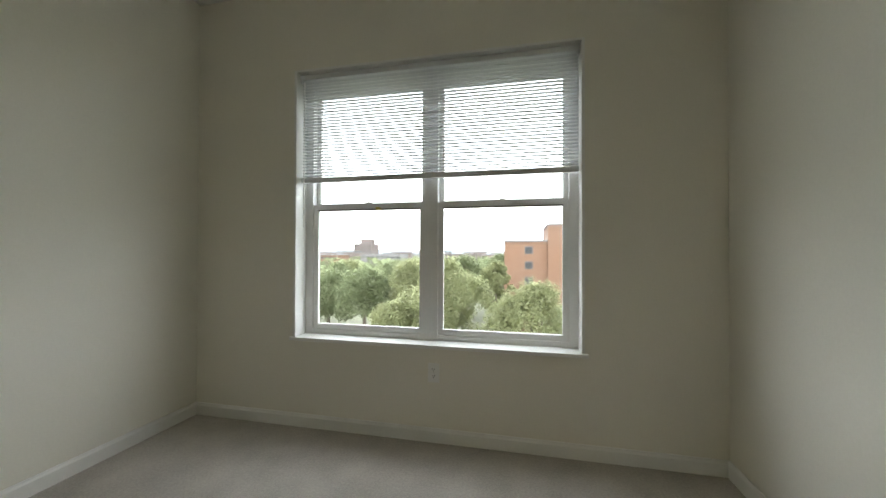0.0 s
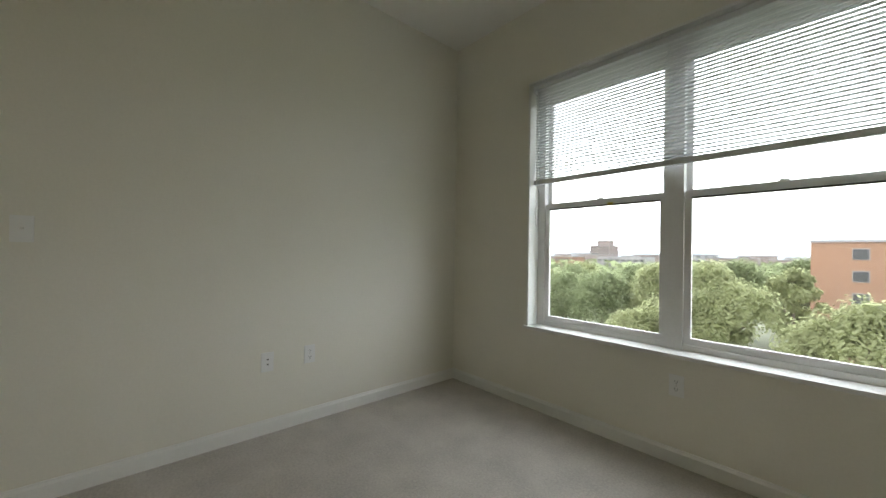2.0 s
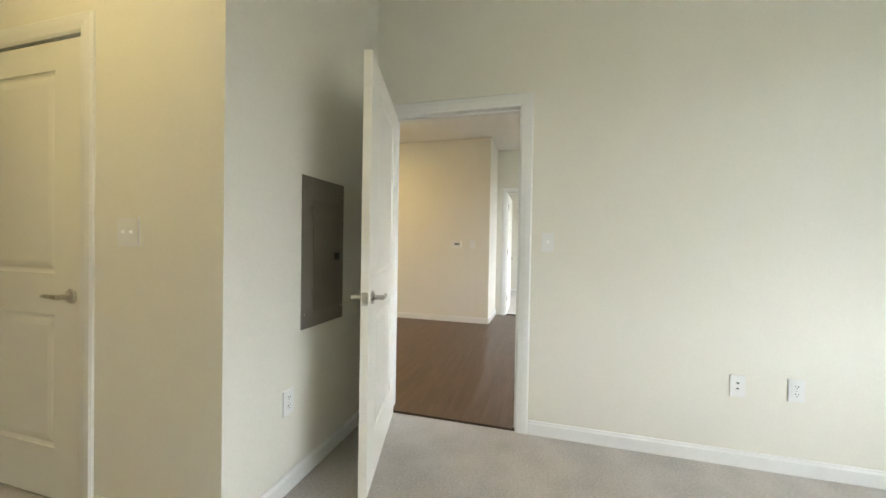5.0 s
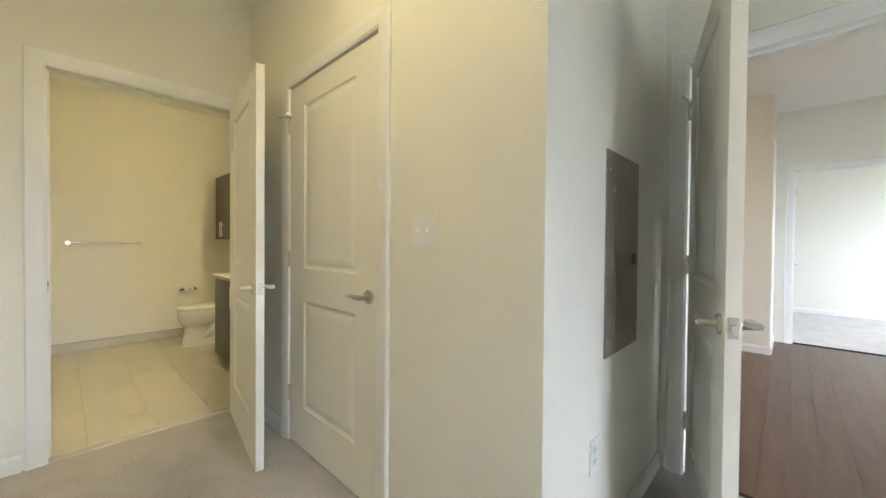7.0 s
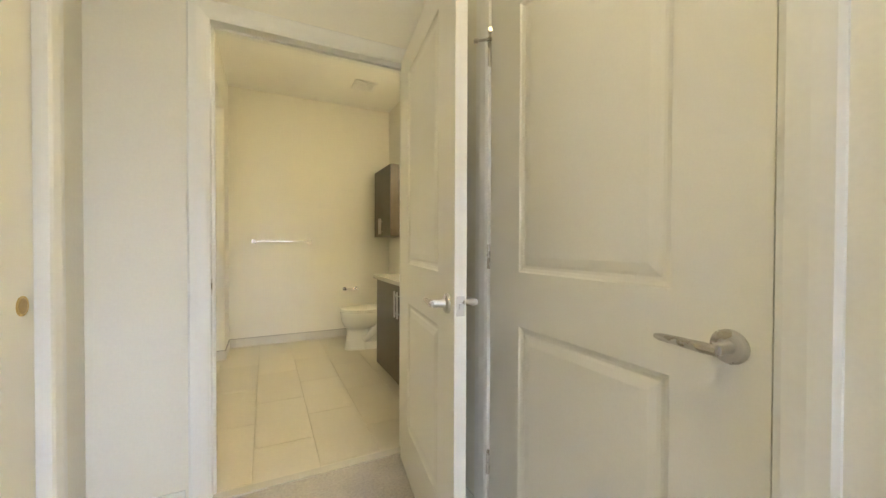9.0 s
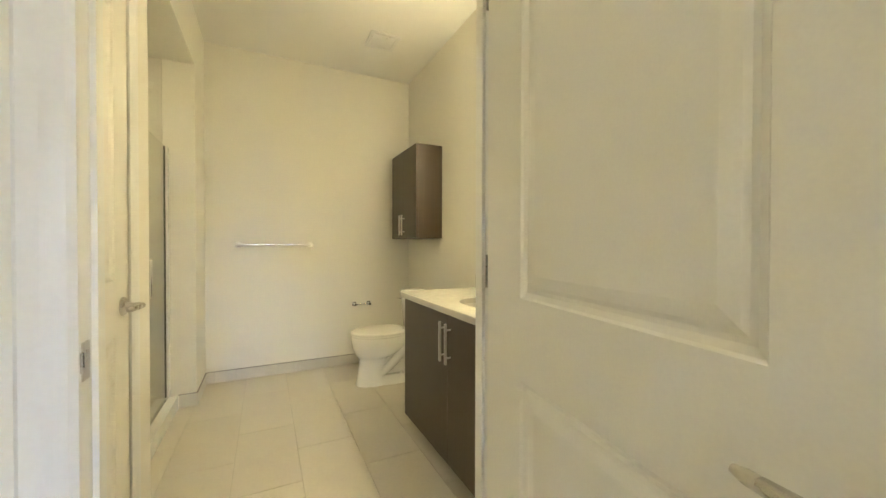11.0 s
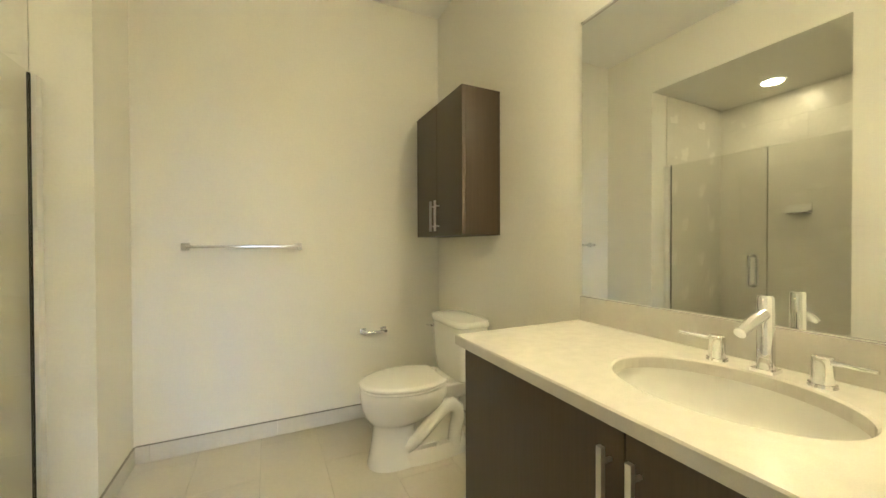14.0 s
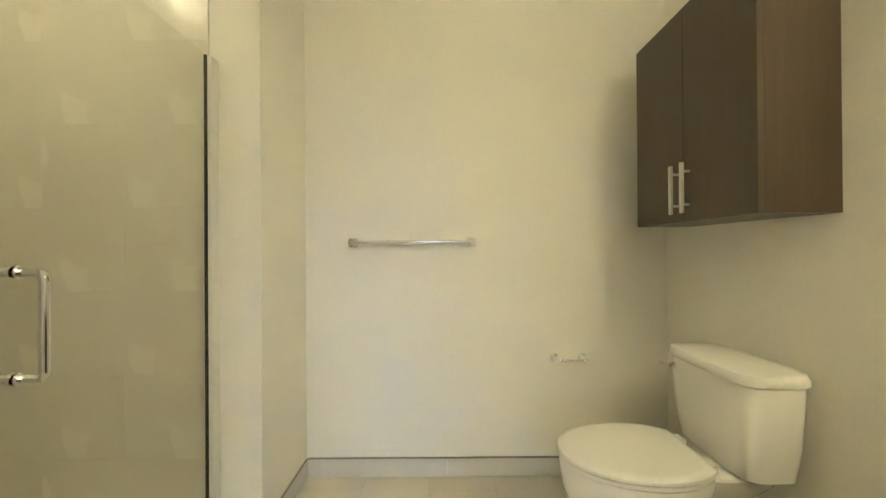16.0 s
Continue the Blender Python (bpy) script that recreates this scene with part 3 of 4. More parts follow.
sliding_door("closet_door", pose(1.40, 1.115, 0, 0, 0, -90), 0.86, "white two-panel sliding closet door with brass cup pull", 0.80)
sliding_door("closet_door", pose(1.442, 1.93, 0, 0, 0, -90), 0.86, "white two-panel sliding closet door with brass cup pull", 0.085)
setting("closet_track", [(1.385, 1.485, 0.252, 1.933, 2.025, HEAD)], M_NICKEL, "metal sliding door track under the closet head", "door track", 0.002)


# ---- window ----
def window():
    ob = thing("window_1", pose(0.4555, 6.0, 0), "white vinyl double window, two sash pairs side by side", "window", kind="structure")
    x0, x1, z0, z1, yb = -0.911, 0.911, 0.59, 2.372, 0.115

    def p(name, bm, mat=M_VINYL, parent=ob, label="", smooth=False):
        return part(name, bm, mat, parent, label, smooth)
    p("window_sill", boxes_bm((x0 - 0.03, x1 + 0.03, -0.022, 0.0, 0.572, 0.592), (x0, x1, 0.0, yb, 0.566, 0.592), bevel=0.003), M_TRIM, label="white painted window sill")
    p("window_reveal", boxes_bm((x0 - 0.006, x0 + 0.004, 0.0, yb, z0, z1), (x1 - 0.004, x1 + 0.006, 0.0, yb, z0, z1), (x0, x1, 0.0, yb, z1, z1 + 0.004)), M_TRIM)
    p("reveal_edge", boxes_bm((x0 - 0.012, x0 + 0.003, -0.006, 0.0, z0, z1 + 0.01), (x1 - 0.003, x1 + 0.012, -0.006, 0.0, z0, z1 + 0.01), (x0 + 0.003, x1 - 0.003, -0.006, 0.0, z1 - 0.003, z1 + 0.012), bevel=0.002), M_TRIM)
    fr = boxes_bm((x0, x0 + 0.058, yb, yb + 0.085, z0, z1), (x1 - 0.058, x1, yb, yb + 0.085, z0, z1), (x0 + 0.058, x1 - 0.058, yb, yb + 0.085, z1 - 0.045, z1), (x0 + 0.058, x1 - 0.058, yb, yb + 0.085, z0, z0 + 0.035), bevel=0.003)
    p("window_frame", fr)
    p("mullion", boxes_bm((-0.045, 0.045, yb - 0.004, yb + 0.085, z0 + 0.002, z1 - 0.002), bevel=0.004))
    zm = 1.47
    for s0, s1 in ((x0 + 0.058, -0.045), (0.045, x1 - 0.058)):
        lo = p("lower_sash", boxes_bm((s0, s0 + 0.035, yb + 0.012, yb + 0.032, z0 + 0.035, zm + 0.018), (s1 - 0.035, s1, yb + 0.012, yb + 0.032, z0 + 0.035, zm + 0.018), (s0 + 0.035, s1 - 0.035, yb + 0.012, yb + 0.032, z0 + 0.035, z0 + 0.072), (s0 + 0.035, s1 - 0.035, yb + 0.012, yb + 0.032, zm - 0.025, zm + 0.018), bevel=0.003))
        hi = p("upper_sash", boxes_bm((s0, s0 + 0.03, yb + 0.048, yb + 0.075, zm - 0.02, z1 - 0.045), (s1 - 0.03, s1, yb + 0.048, yb + 0.075, zm - 0.02, z1 - 0.045), (s0 + 0.03, s1 - 0.03, yb + 0.048, yb + 0.075, zm - 0.02, zm + 0.03), (s0 + 0.03, s1 - 0.03, yb + 0.048, yb + 0.075, z1 - 0.125, z1 - 0.045), bevel=0.003))
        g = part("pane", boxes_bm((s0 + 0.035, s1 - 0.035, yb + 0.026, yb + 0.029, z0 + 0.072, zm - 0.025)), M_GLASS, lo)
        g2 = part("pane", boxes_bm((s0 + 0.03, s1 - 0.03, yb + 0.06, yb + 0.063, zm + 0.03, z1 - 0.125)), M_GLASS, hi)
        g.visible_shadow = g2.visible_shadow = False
        part("weather_strip", boxes_bm((s0 + 0.035, s1 - 0.035, yb + 0.0105, yb + 0.0125, zm - 0.024, zm - 0.017)), M_SLOT, lo)
        c = (s0 + s1) / 2
        bm = boxes_bm((c - 0.03, c + 0.03, yb + 0.013, yb + 0.04, zm + 0.018, zm + 0.024), bevel=0.002)
        tube(bm, [(c, yb + 0.026, zm + 0.023), (c, yb + 0.026, zm + 0.036)], [0.016, 0.011], 14)
        box(bm, c - 0.006, c + 0.028, yb + 0.018, yb + 0.030, zm + 0.026, zm + 0.034)
        part("sash_lock", bm, M_PLASTIC, lo, "white plastic sash lock")
    part("warning_sticker", boxes_bm((-0.39, -0.355, yb + 0.0085, yb + 0.0105, zm - 0.022, zm - 0.005)), material("yellow_sticker", (0.65, 0.5, 0.08), 0.6), ob, "small yellow sticker")
    return ob


window()


def blind():
    ob = thing("mini_blind", pose(0.4555, 6.055, 0), "white mini blind lowered over the upper half of the window", "window blind")
    w = 0.897
    part("head_rail", boxes_bm((-w, w, -0.02, 0.02, 2.335, 2.360), bevel=0.003), M_RAIL, ob)
    part("valance", boxes_bm((-w, w, -0.026, -0.021, 2.330, 2.362), bevel=0.001), M_RAIL, ob)
    part("bottom_rail", boxes_bm((-w - 0.003, w + 0.003, -0.013, 0.013, 1.632, 1.664), bevel=0.003), M_RAIL, ob, "white blind bottom rail")
    n, zt, zb = 32, 2.318, 1.678
    bm = bmesh.new()
    rows = []
    prof = [(-0.0124, 0.0014), (-0.004, 0.0014), (0.004, 0.0002), (0.0124, -0.0028)]
    top = [[(x, y, z + 0.0004) for y, z in prof] for x in (-w, w)]
    low = [[(x, y, z - 0.0004) for y, z in prof] for x in (-w, w)]
    loft(bm, [t + l[::-1] for t, l in zip(top, low)])
    me = mesh_of("slat", bm, M_SLAT)
    for i in range(n):
        s = new("slat", me)
        s.parent = ob
        s.location = (0, 0, zt - (zt - zb) * i / (n - 1))
        s.rotation_euler = (radians(random.uniform(-0.7, 0.7)), radians(random.uniform(-0.02, 0.02)), 0)
    for x in (-0.72, -0.02, 0.03, 0.72):
        part("ladder_cord", tubes_bm(([(x, -0.0135, 2.32), (x, -0.0135, 1.66)], 0.0008, 5), ([(x, 0.0135, 2.32), (x, 0.0135, 1.66)], 0.0008, 5)), M_SLAT, ob)
    part("tilt_wand", tubes_bm(([(-0.865, -0.03, 2.31), (-0.867, -0.033, 1.33)], 0.004, 8)), M_PLASTIC, ob, "clear plastic tilt wand", True)
    for x in (-w - 0.004, w - 0.008):
        part("bracket", boxes_bm((x, x + 0.012, -0.028, 0.025, 2.31, 2.368), bevel=0.002), M_RAIL, ob)
    return ob


blind()


# ---- small wall fittings ----
def plate_thing(name, m, label, category, w=0.07, h=0.115, group=""):
    ob = thing(name, m, label, category, group)
    part("cover_plate", boxes_bm((-w / 2, w / 2, -0.0068, 0.0, -h / 2, h / 2), bevel=0.0025), M_PLASTIC, ob)
    return ob


def outlet(m, label="white duplex power outlet on a cream wall"):
    ob = plate_thing("power_outlet", m, label, "power outlet", group="power outlets")
    for z in (-0.02, 0.02):
        bm = bmesh.new()
        ring = [(0.0165 * math.cos(a), 0.0135 * math.sin(a)) for a in [i * math.pi / 8 for i in range(16)]]
        loft(bm, [[(x, y, z + zz) for x, zz in ring] for y in (-0.0064, -0.0085)])
        r = part("receptacle", bm, M_PLASTIC, ob)
        part("slots", boxes_bm((-0.0075, -0.0050, -0.0092, -0.0084, z + 0.000, z + 0.008), (0.0050, 0.0075, -0.0092, -0.0084, z + 0.000, z + 0.008), (-0.002, 0.002, -0.0092, -0.0084, z - 0.009, z - 0.005)), M_SLOT, r)
    part("screw", tubes_bm(([(0, -0.0062, 0), (0, -0.0078, 0)], 0.003, 8)), M_NICKEL, ob)
    return ob


def switch(m, gangs, label):
    ob = plate_thing("light_switch", m, label, "light switch", 0.07 + 0.046 * (gangs - 1), 0.115)
    for g in range(gangs):
        x = (g - (gangs - 1) / 2) * 0.046
        part("toggle_surround", boxes_bm((x - 0.006, x + 0.006, -0.0075, -0.006, -0.013, 0.013)), M_PLASTIC, ob)
        bm = bmesh.new()
        loft(bm, [[(x - 0.005, -0.006, -0.006), (x + 0.005, -0.006, -0.006), (x + 0.005, -0.006, 0.008), (x - 0.005, -0.006, 0.008)],
                  [(x - 0.004, -0.018, -0.003), (x + 0.004, -0.018, -0.003), (x + 0.004, -0.017, 0.005), (x - 0.004, -0.017, 0.005)]])
        part("toggle", bm, M_PLASTIC, ob, "white switch toggle")
        for z in (-0.03, 0.03):
            part("screw", tubes_bm(([(x, -0.0062, z), (x, -0.0076, z)], 0.003, 8)), M_PLASTIC, ob)
    return ob


EAST, NORTH, SOUTH, WEST = 90, 180, 0, -90     # the way a plate faces
outlet(pose(-1.245, 4.69, 0.44, 0, 0, EAST))
ob = plate_thing("cable_outlet", pose(-1.245, 4.43, 0.435, 0, 0, EAST), "white cable jack plate with two dark jacks on a cream wall", "cable jack")
for z in (-0.014, 0.016):
    jack = part("jack", boxes_bm((-0.008, 0.008, -0.0078, -0.0064, z - 0.0055, z + 0.0055), bevel=0.0006), M_PLASTIC, ob, "small jack with a dark opening")
    part("opening", boxes_bm((-0.0058, 0.0058, -0.0086, -0.0074, z - 0.0036, z + 0.0036)), M_SLOT, jack)
for z in (-0.047, 0.047):
    part("screw", tubes_bm(([(0, -0.0062, z), (0, -0.0078, z)], 0.003, 8)), M_PLASTIC, ob)
outlet(pose(0.505, 6.0, 0.422, 0, 0, SOUTH))
outlet(pose(-0.36, 2.27, 0.422, 0, 0, NORTH))
switch(pose(-1.245, 3.43, 1.195, 0, 0, EAST), 1, "white single light switch beside the bedroom door")
switch(pose(0.0, 1.79, 1.20, 0, 0, EAST), 2, "white double light switch on the hall wall")


def breaker_panel():
    ob = thing("breaker_panel", pose(-0.63, 2.27, 1.12, 0, 0, NORTH), "flush grey steel electrical panel with a closed door", "breaker panel")
    w, h = 0.185, 0.381
    part("cover", boxes_bm((-w, w, -0.006, 0, -h, h), bevel=0.002), M_PANEL, ob)
    d = part("panel_door", boxes_bm((-0.10, 0.138, -0.009, -0.0055, -0.30, 0.265), bevel=0.0015), M_PANEL_DARK, ob, "dark grey steel panel door")
    bm = boxes_bm((0.092, 0.135, -0.0135, -0.0085, -0.045, -0.005), bevel=0.002)
    part("latch", bm, M_BLACK, d, "black plastic slide latch")
    for x, z in ((-0.165, 0.31), (0.165, 0.31), (-0.165, -0.31), (0.165, -0.31), (-0.118, 0.235)):
        part("screw", tubes_bm(([(x, -0.0055, z), (x, -0.0085, z)], 0.006, 10)), M_CHROME, ob)
    for z in (-0.21, 0.2):
        part("hinge", tubes_bm(([(-0.104, -0.008, z - 0.03), (-0.104, -0.008, z + 0.03)], 0.004, 8)), M_PANEL, ob)
    return ob


breaker_panel()


def sprinkler(m):
    ob = thing("fire_sprinkler", m, "small white sidewall fire sprinkler on the upper wall", "fire sprinkler", "fire sprinklers")
    part("escutcheon", tubes_bm(([(0, 0, 0), (0, -0.006, 0), (0, -0.012, 0)], [0.032, 0.030, 0.018], 20)), M_TRIM, ob, smooth=True)
    part("head", tubes_bm(([(0, -0.01, 0), (0, -0.04, 0)], [0.010, 0.008], 12), ([(0.009, -0.035, 0), (0.006, -0.062, 0)], 0.0025, 6), ([(-0.009, -0.035, 0), (-0.006, -0.062, 0)], 0.0025, 6)), M_CHROME, ob)
    part("deflector", boxes_bm((-0.014, 0.014, -0.066, -0.06, -0.006, 0.012), (-0.014, 0.014, -0.066, -0.045, 0.010, 0.012)), M_CHROME, ob)
    return ob


sprinkler(pose(-1.245, 4.29, 2.665, 0, 0, EAST))
sprinkler(pose(-4.285, 1.13, 2.60, 0, 0, EAST))
ob = thing("thermostat", pose(-4.285, 2.12, 1.168, 0, 0, EAST), "white wall thermostat with a small grey display", "thermostat")
part("body", boxes_bm((-0.075, 0.075, -0.026, 0, -0.045, 0.045), bevel=0.004), M_PLASTIC, ob)
part("display", boxes_bm((-0.03, 0.05, -0.0275, -0.0255, -0.008, 0.028)), material("lcd_grey", (0.25, 0.29, 0.27), 0.2), ob, "grey liquid-crystal display")
switch(pose(-4.285, 2.36, 1.17, 0, 0, EAST), 1, "white single light switch beside the thermostat")


def ceiling_lamp(m, label):
    ob = thing("ceiling_lamp", m, label, "ceiling lamp", "ceiling lamps")
    bm = bmesh.new()
    tube(bm, [(0, 0, 0), (0, 0, -0.03)], [0.16, 0.155], 32)
    part("base_ring", bm, M_NICKEL, ob, "satin nickel base ring", True)
    bm = bmesh.new()
    tube(bm, [(0, 0, -0.028), (0, 0, -0.055), (0, 0, -0.075), (0, 0, -0.085)], [0.145, 0.135, 0.09, 0.01], 32)
    part("diffuser", bm, M_SHADE, ob, "lit frosted glass diffuser", True)
    return ob


ceiling_lamp(pose(0.75, 1.72, HH), "round lit ceiling lamp in the hall")
ceiling_lamp(pose(-3.0, 0.6, HL), "round lit ceiling lamp in the living room")


# ---- bathroom ----
def oval(cx, cy, a, b, z, n=48, power=2.0, egg=0.0):
    """A ring of points; power over 2 squares it off, egg narrows its +x end."""
    ring = []
    for i in range(n):
        t = 2 * math.pi * i / n
        c, s = math.cos(t), math.sin(t)
        x = math.copysign(abs(c) ** (2 / power), c)
        y = math.copysign(abs(s) ** (2 / power), s)
        ring.append((cx + a * x, cy + b * y * (1 - egg * max(0.0, x)), z))
    return ring


VX, VY0, VY1 = -0.104, -1.262, -0.104      # vanity front and ends
CTOP, CLOW = 0.842, 0.811


def bar_pull_bm(z0, z1):
    bm = boxes_bm((0.022, 0.032, -0.006, 0.006, z0, z1), bevel=0.0015)
    for z in (z0 + 0.03, z1 - 0.03):
        tube(bm, [(0, 0, z), (0.024, 0, z)], 0.0045, 10)
    return bm


def vanity():
    ob = thing("vanity_cabinet", pose(0, 0, 0), "espresso brown two-door vanity cabinet on a recessed plinth", "vanity")
    part("body", boxes_bm((-0.637, VX - 0.020, VY0, VY0 + 0.018, 0.085, CLOW), (-0.637, VX - 0.020, VY1 - 0.018, VY1, 0.085, CLOW), (-0.637, VX - 0.020, VY0 + 0.018, VY1 - 0.018, 0.085, 0.103), (VX - 0.04, VX - 0.020, VY0 + 0.018, VY1 - 0.018, 0.70, CLOW)), M_CAB, ob)
    part("toe_kick", boxes_bm((-0.637, VX - 0.085, VY0 + 0.02, VY1, 0.0, 0.085)), M_CAB, ob)
    mid = -0.676
    for y0, y1, hy in ((VY0 + 0.001, mid - 0.0015, mid - 0.03), (mid + 0.0015, VY1, mid + 0.03)):
        d = part("door", boxes_bm((VX - 0.019, VX, y0, y1, 0.088, CLOW - 0.004), bevel=0.0012), M_CAB, ob)
        h = part("handle", bar_pull_bm(0.575, 0.765), M_PULL, d, "satin nickel bar handle")
        h.location = (VX, hy, 0)
    return ob


vanity()


def countertop():
    ob = thing("vanity_countertop", pose(0, 0, 0), "cream quartz countertop with an oval sink cutout", "countertop")
    x0, x1, y0, y1 = -0.638, -0.080, -1.288, VY1 + 0.003
    cx, cy, a, b, n = -0.365, -0.662, 0.165, 0.215, 64
    bm = bmesh.new()
    angs = sorted([2 * math.pi * i / n for i in range(n)] + [math.atan2(y - cy, x - cx) % (2 * math.pi) for x in (x0, x1) for y in (y0, y1)])
    rim, edge = [], []
    for t in angs:
        c, s = math.cos(t), math.sin(t)
        k = 1 / math.sqrt((c / a) ** 2 + (s / b) ** 2)
        rim.append((cx + k * c, cy + k * s))
        d = min([(x1 - cx) / c if c > 1e-9 else 1e9, (x0 - cx) / c if c < -1e-9 else 1e9, (y1 - cy) / s if s > 1e-9 else 1e9, (y0 - cy) / s if s < -1e-9 else 1e9])
        edge.append((cx + d * c, cy + d * s))
    r = 0.004
    rings = []
    for pts, z, sh in ((edge, CLOW, 0), (edge, CTOP - r, 0), (edge, CTOP, -r), (rim, CTOP, r), (rim, CTOP - r, 0), (rim, CLOW, 0)):
        ring = []
        for x, y in pts:
            if sh:
                v = Vector((x - cx, y - cy))
                v *= (v.length + sh) / v.length
                x, y = cx + v.x, cy + v.y
            ring.append(bm.verts.new((x, y, z)))
        rings.append(ring)
    m = len(angs)
    for u, v in zip(rings, rings[1:] + rings[:1]):
        for k in range(m):
            bm.faces.new((u[k], u[(k + 1) % m], v[(k + 1) % m], v[k]))
    part("slab", bm, M_QUARTZ, ob)
    part("backsplash", boxes_bm((-0.638, -0.618, -1.274, VY1 + 0.003, CTOP + 0.0005, 0.934), bevel=0.002), M_QUARTZ, ob)
    sink = thing("sink_basin", pose(cx, cy, CLOW), "white oval undermount sink basin below the counter", "sink")
    bm = bmesh.new()
    prof = [(1.03, 0.0), (1.02, -0.03), (0.97, -0.075), (0.82, -0.115), (0.5, -0.138), (0.15, -0.144)]
    loft(bm, [oval(0, 0, a * k, b * k, z) for k, z in prof], False, True)
    loft(bm, [oval(0, 0, a * k + 0.008, b * k + 0.008, z - (0.008 if z < 0 else 0)) for k, z in prof], False, True)
    part("bowl", bm, M_CERAMIC, sink, smooth=True)
    part("drain", tubes_bm(([(0, 0, -0.144), (0, 0, -0.139)], [0.022, 0.018], 20)), M_CHROME, sink, "chrome drain", True)
    return ob


countertop()


def faucet():
    ob = thing("faucet", pose(-0.556, -0.662, CTOP), "chrome widespread faucet with two lever handles", "faucet")
    part("base_plate", boxes_bm((-0.022, 0.022, -0.022, 0.022, 0.0, 0.008), bevel=0.003), M_CHROME, ob)
    part("column", tubes_bm(([(0, 0, 0.006), (0, 0, 0.172), (0, 0, 0.175)], [0.0175, 0.0165, 0.014], 24)), M_CHROME, ob, smooth=True)
    sp = bmesh.new()
    tube(sp, [(0.0, 0, 0.135), (0.055, -0.002, 0.118), (0.10, -0.004, 0.098)], [0.0135, 0.013, 0.012], 20)
    part("spout", sp, M_CHROME, ob, smooth=True)
    for s, y in ((-1, -0.10), (1, 0.095)):
        h = part("tap_handle", tubes_bm(([(0, y, 0.0), (0, y, 0.006)], [0.024, 0.023], 24), ([(0, y, 0.006), (0, y, 0.036), (0, y, 0.039), (0, y, 0.06), (0, y, 0.063)], [0.019, 0.018, 0.0185, 0.018, 0.015], 24)), M_CHROME, ob, smooth=True)
        part("lever", tubes_bm(([(0.0, y, 0.052), (0.015, y + s * 0.05, 0.055), (0.02, y + s * 0.082, 0.056)], [0.006, 0.0045, 0.004], 10)), M_CHROME, h, smooth=True)
    return ob


faucet()

ob = thing("wall_mirror", pose(0, 0, 0), "large frameless wall mirror above the vanity", "mirror")
part("mirror_glass", boxes_bm((-0.6395, -0.633, -1.276, -0.110, 0.937, 1.987), bevel=0.0015), M_MIRROR, ob)
part("top_channel", boxes_bm((-0.6395, -0.628, -1.278, -0.108, 1.986, 1.994), bevel=0.001), M_NICKEL, ob, "thin metal mirror channel")


def vanity_light():
    ob = thing("vanity_light", pose(-0.64, -0.665, 2.14), "wall light bar with three lit frosted glass shades", "vanity light")
    part("back_plate", boxes_bm((0.0, 0.018, -0.30, 0.30, -0.03, 0.03), bevel=0.004), M_NICKEL, ob)
    for y in (-0.175, 0.0, 0.175):
        a = part("arm", tubes_bm(([(0.015, y, 0.0), (0.11, y, 0.0)], 0.008, 12), ([(0.11, y, -0.002), (0.11, y, 0.022)], [0.026, 0.022], 20)), M_NICKEL, ob, smooth=True)
        bm = bmesh.new()
        loft(bm, [oval(0.11, y, r, r, z, 32) for r, z in ((0.030, -0.004), (0.048, -0.012), (0.053, -0.03), (0.053, -0.130), (0.049, -0.144), (0.036, -0.149))], True, False)
        part("shade", bm, M_SHADE, a, "lit frosted glass shade", True)
    return ob


vanity_light()


def wall_cabinet():
    ob = thing("wall_cabinet", pose(0, 0, 0), "espresso brown two-door wall cabinet above the toilet", "wall cabinet")
    y0, y1, z0, z1, xf = -2.452, -1.842, 1.187, 1.946, -0.411
    part("body", boxes_bm((-0.6395, xf - 0.020, y0, y1, z0, z1), bevel=0.0012), M_CAB, ob)
    mid = (y0 + y1) / 2
    for a, b, hy in ((y0, mid - 0.0015, mid - 0.03), (mid + 0.0015, y1, mid + 0.03)):
        d = part("door", boxes_bm((xf - 0.019, xf, a, b, z0, z1), bevel=0.0012), M_CAB, ob)
        h = part("handle", bar_pull_bm(1.215, 1.39), M_PULL, d, "satin nickel bar handle")
        h.location = (xf, hy, 0)
    return ob


wall_cabinet()


def seat_ring(a, b, z, back):
    """A seat's outline: an egg with its rear cut straight."""
    return [(max(x, back), y, z) for x, y, z in oval(0.455, 0, a, b, z, 64, 2.25, 0.10)]


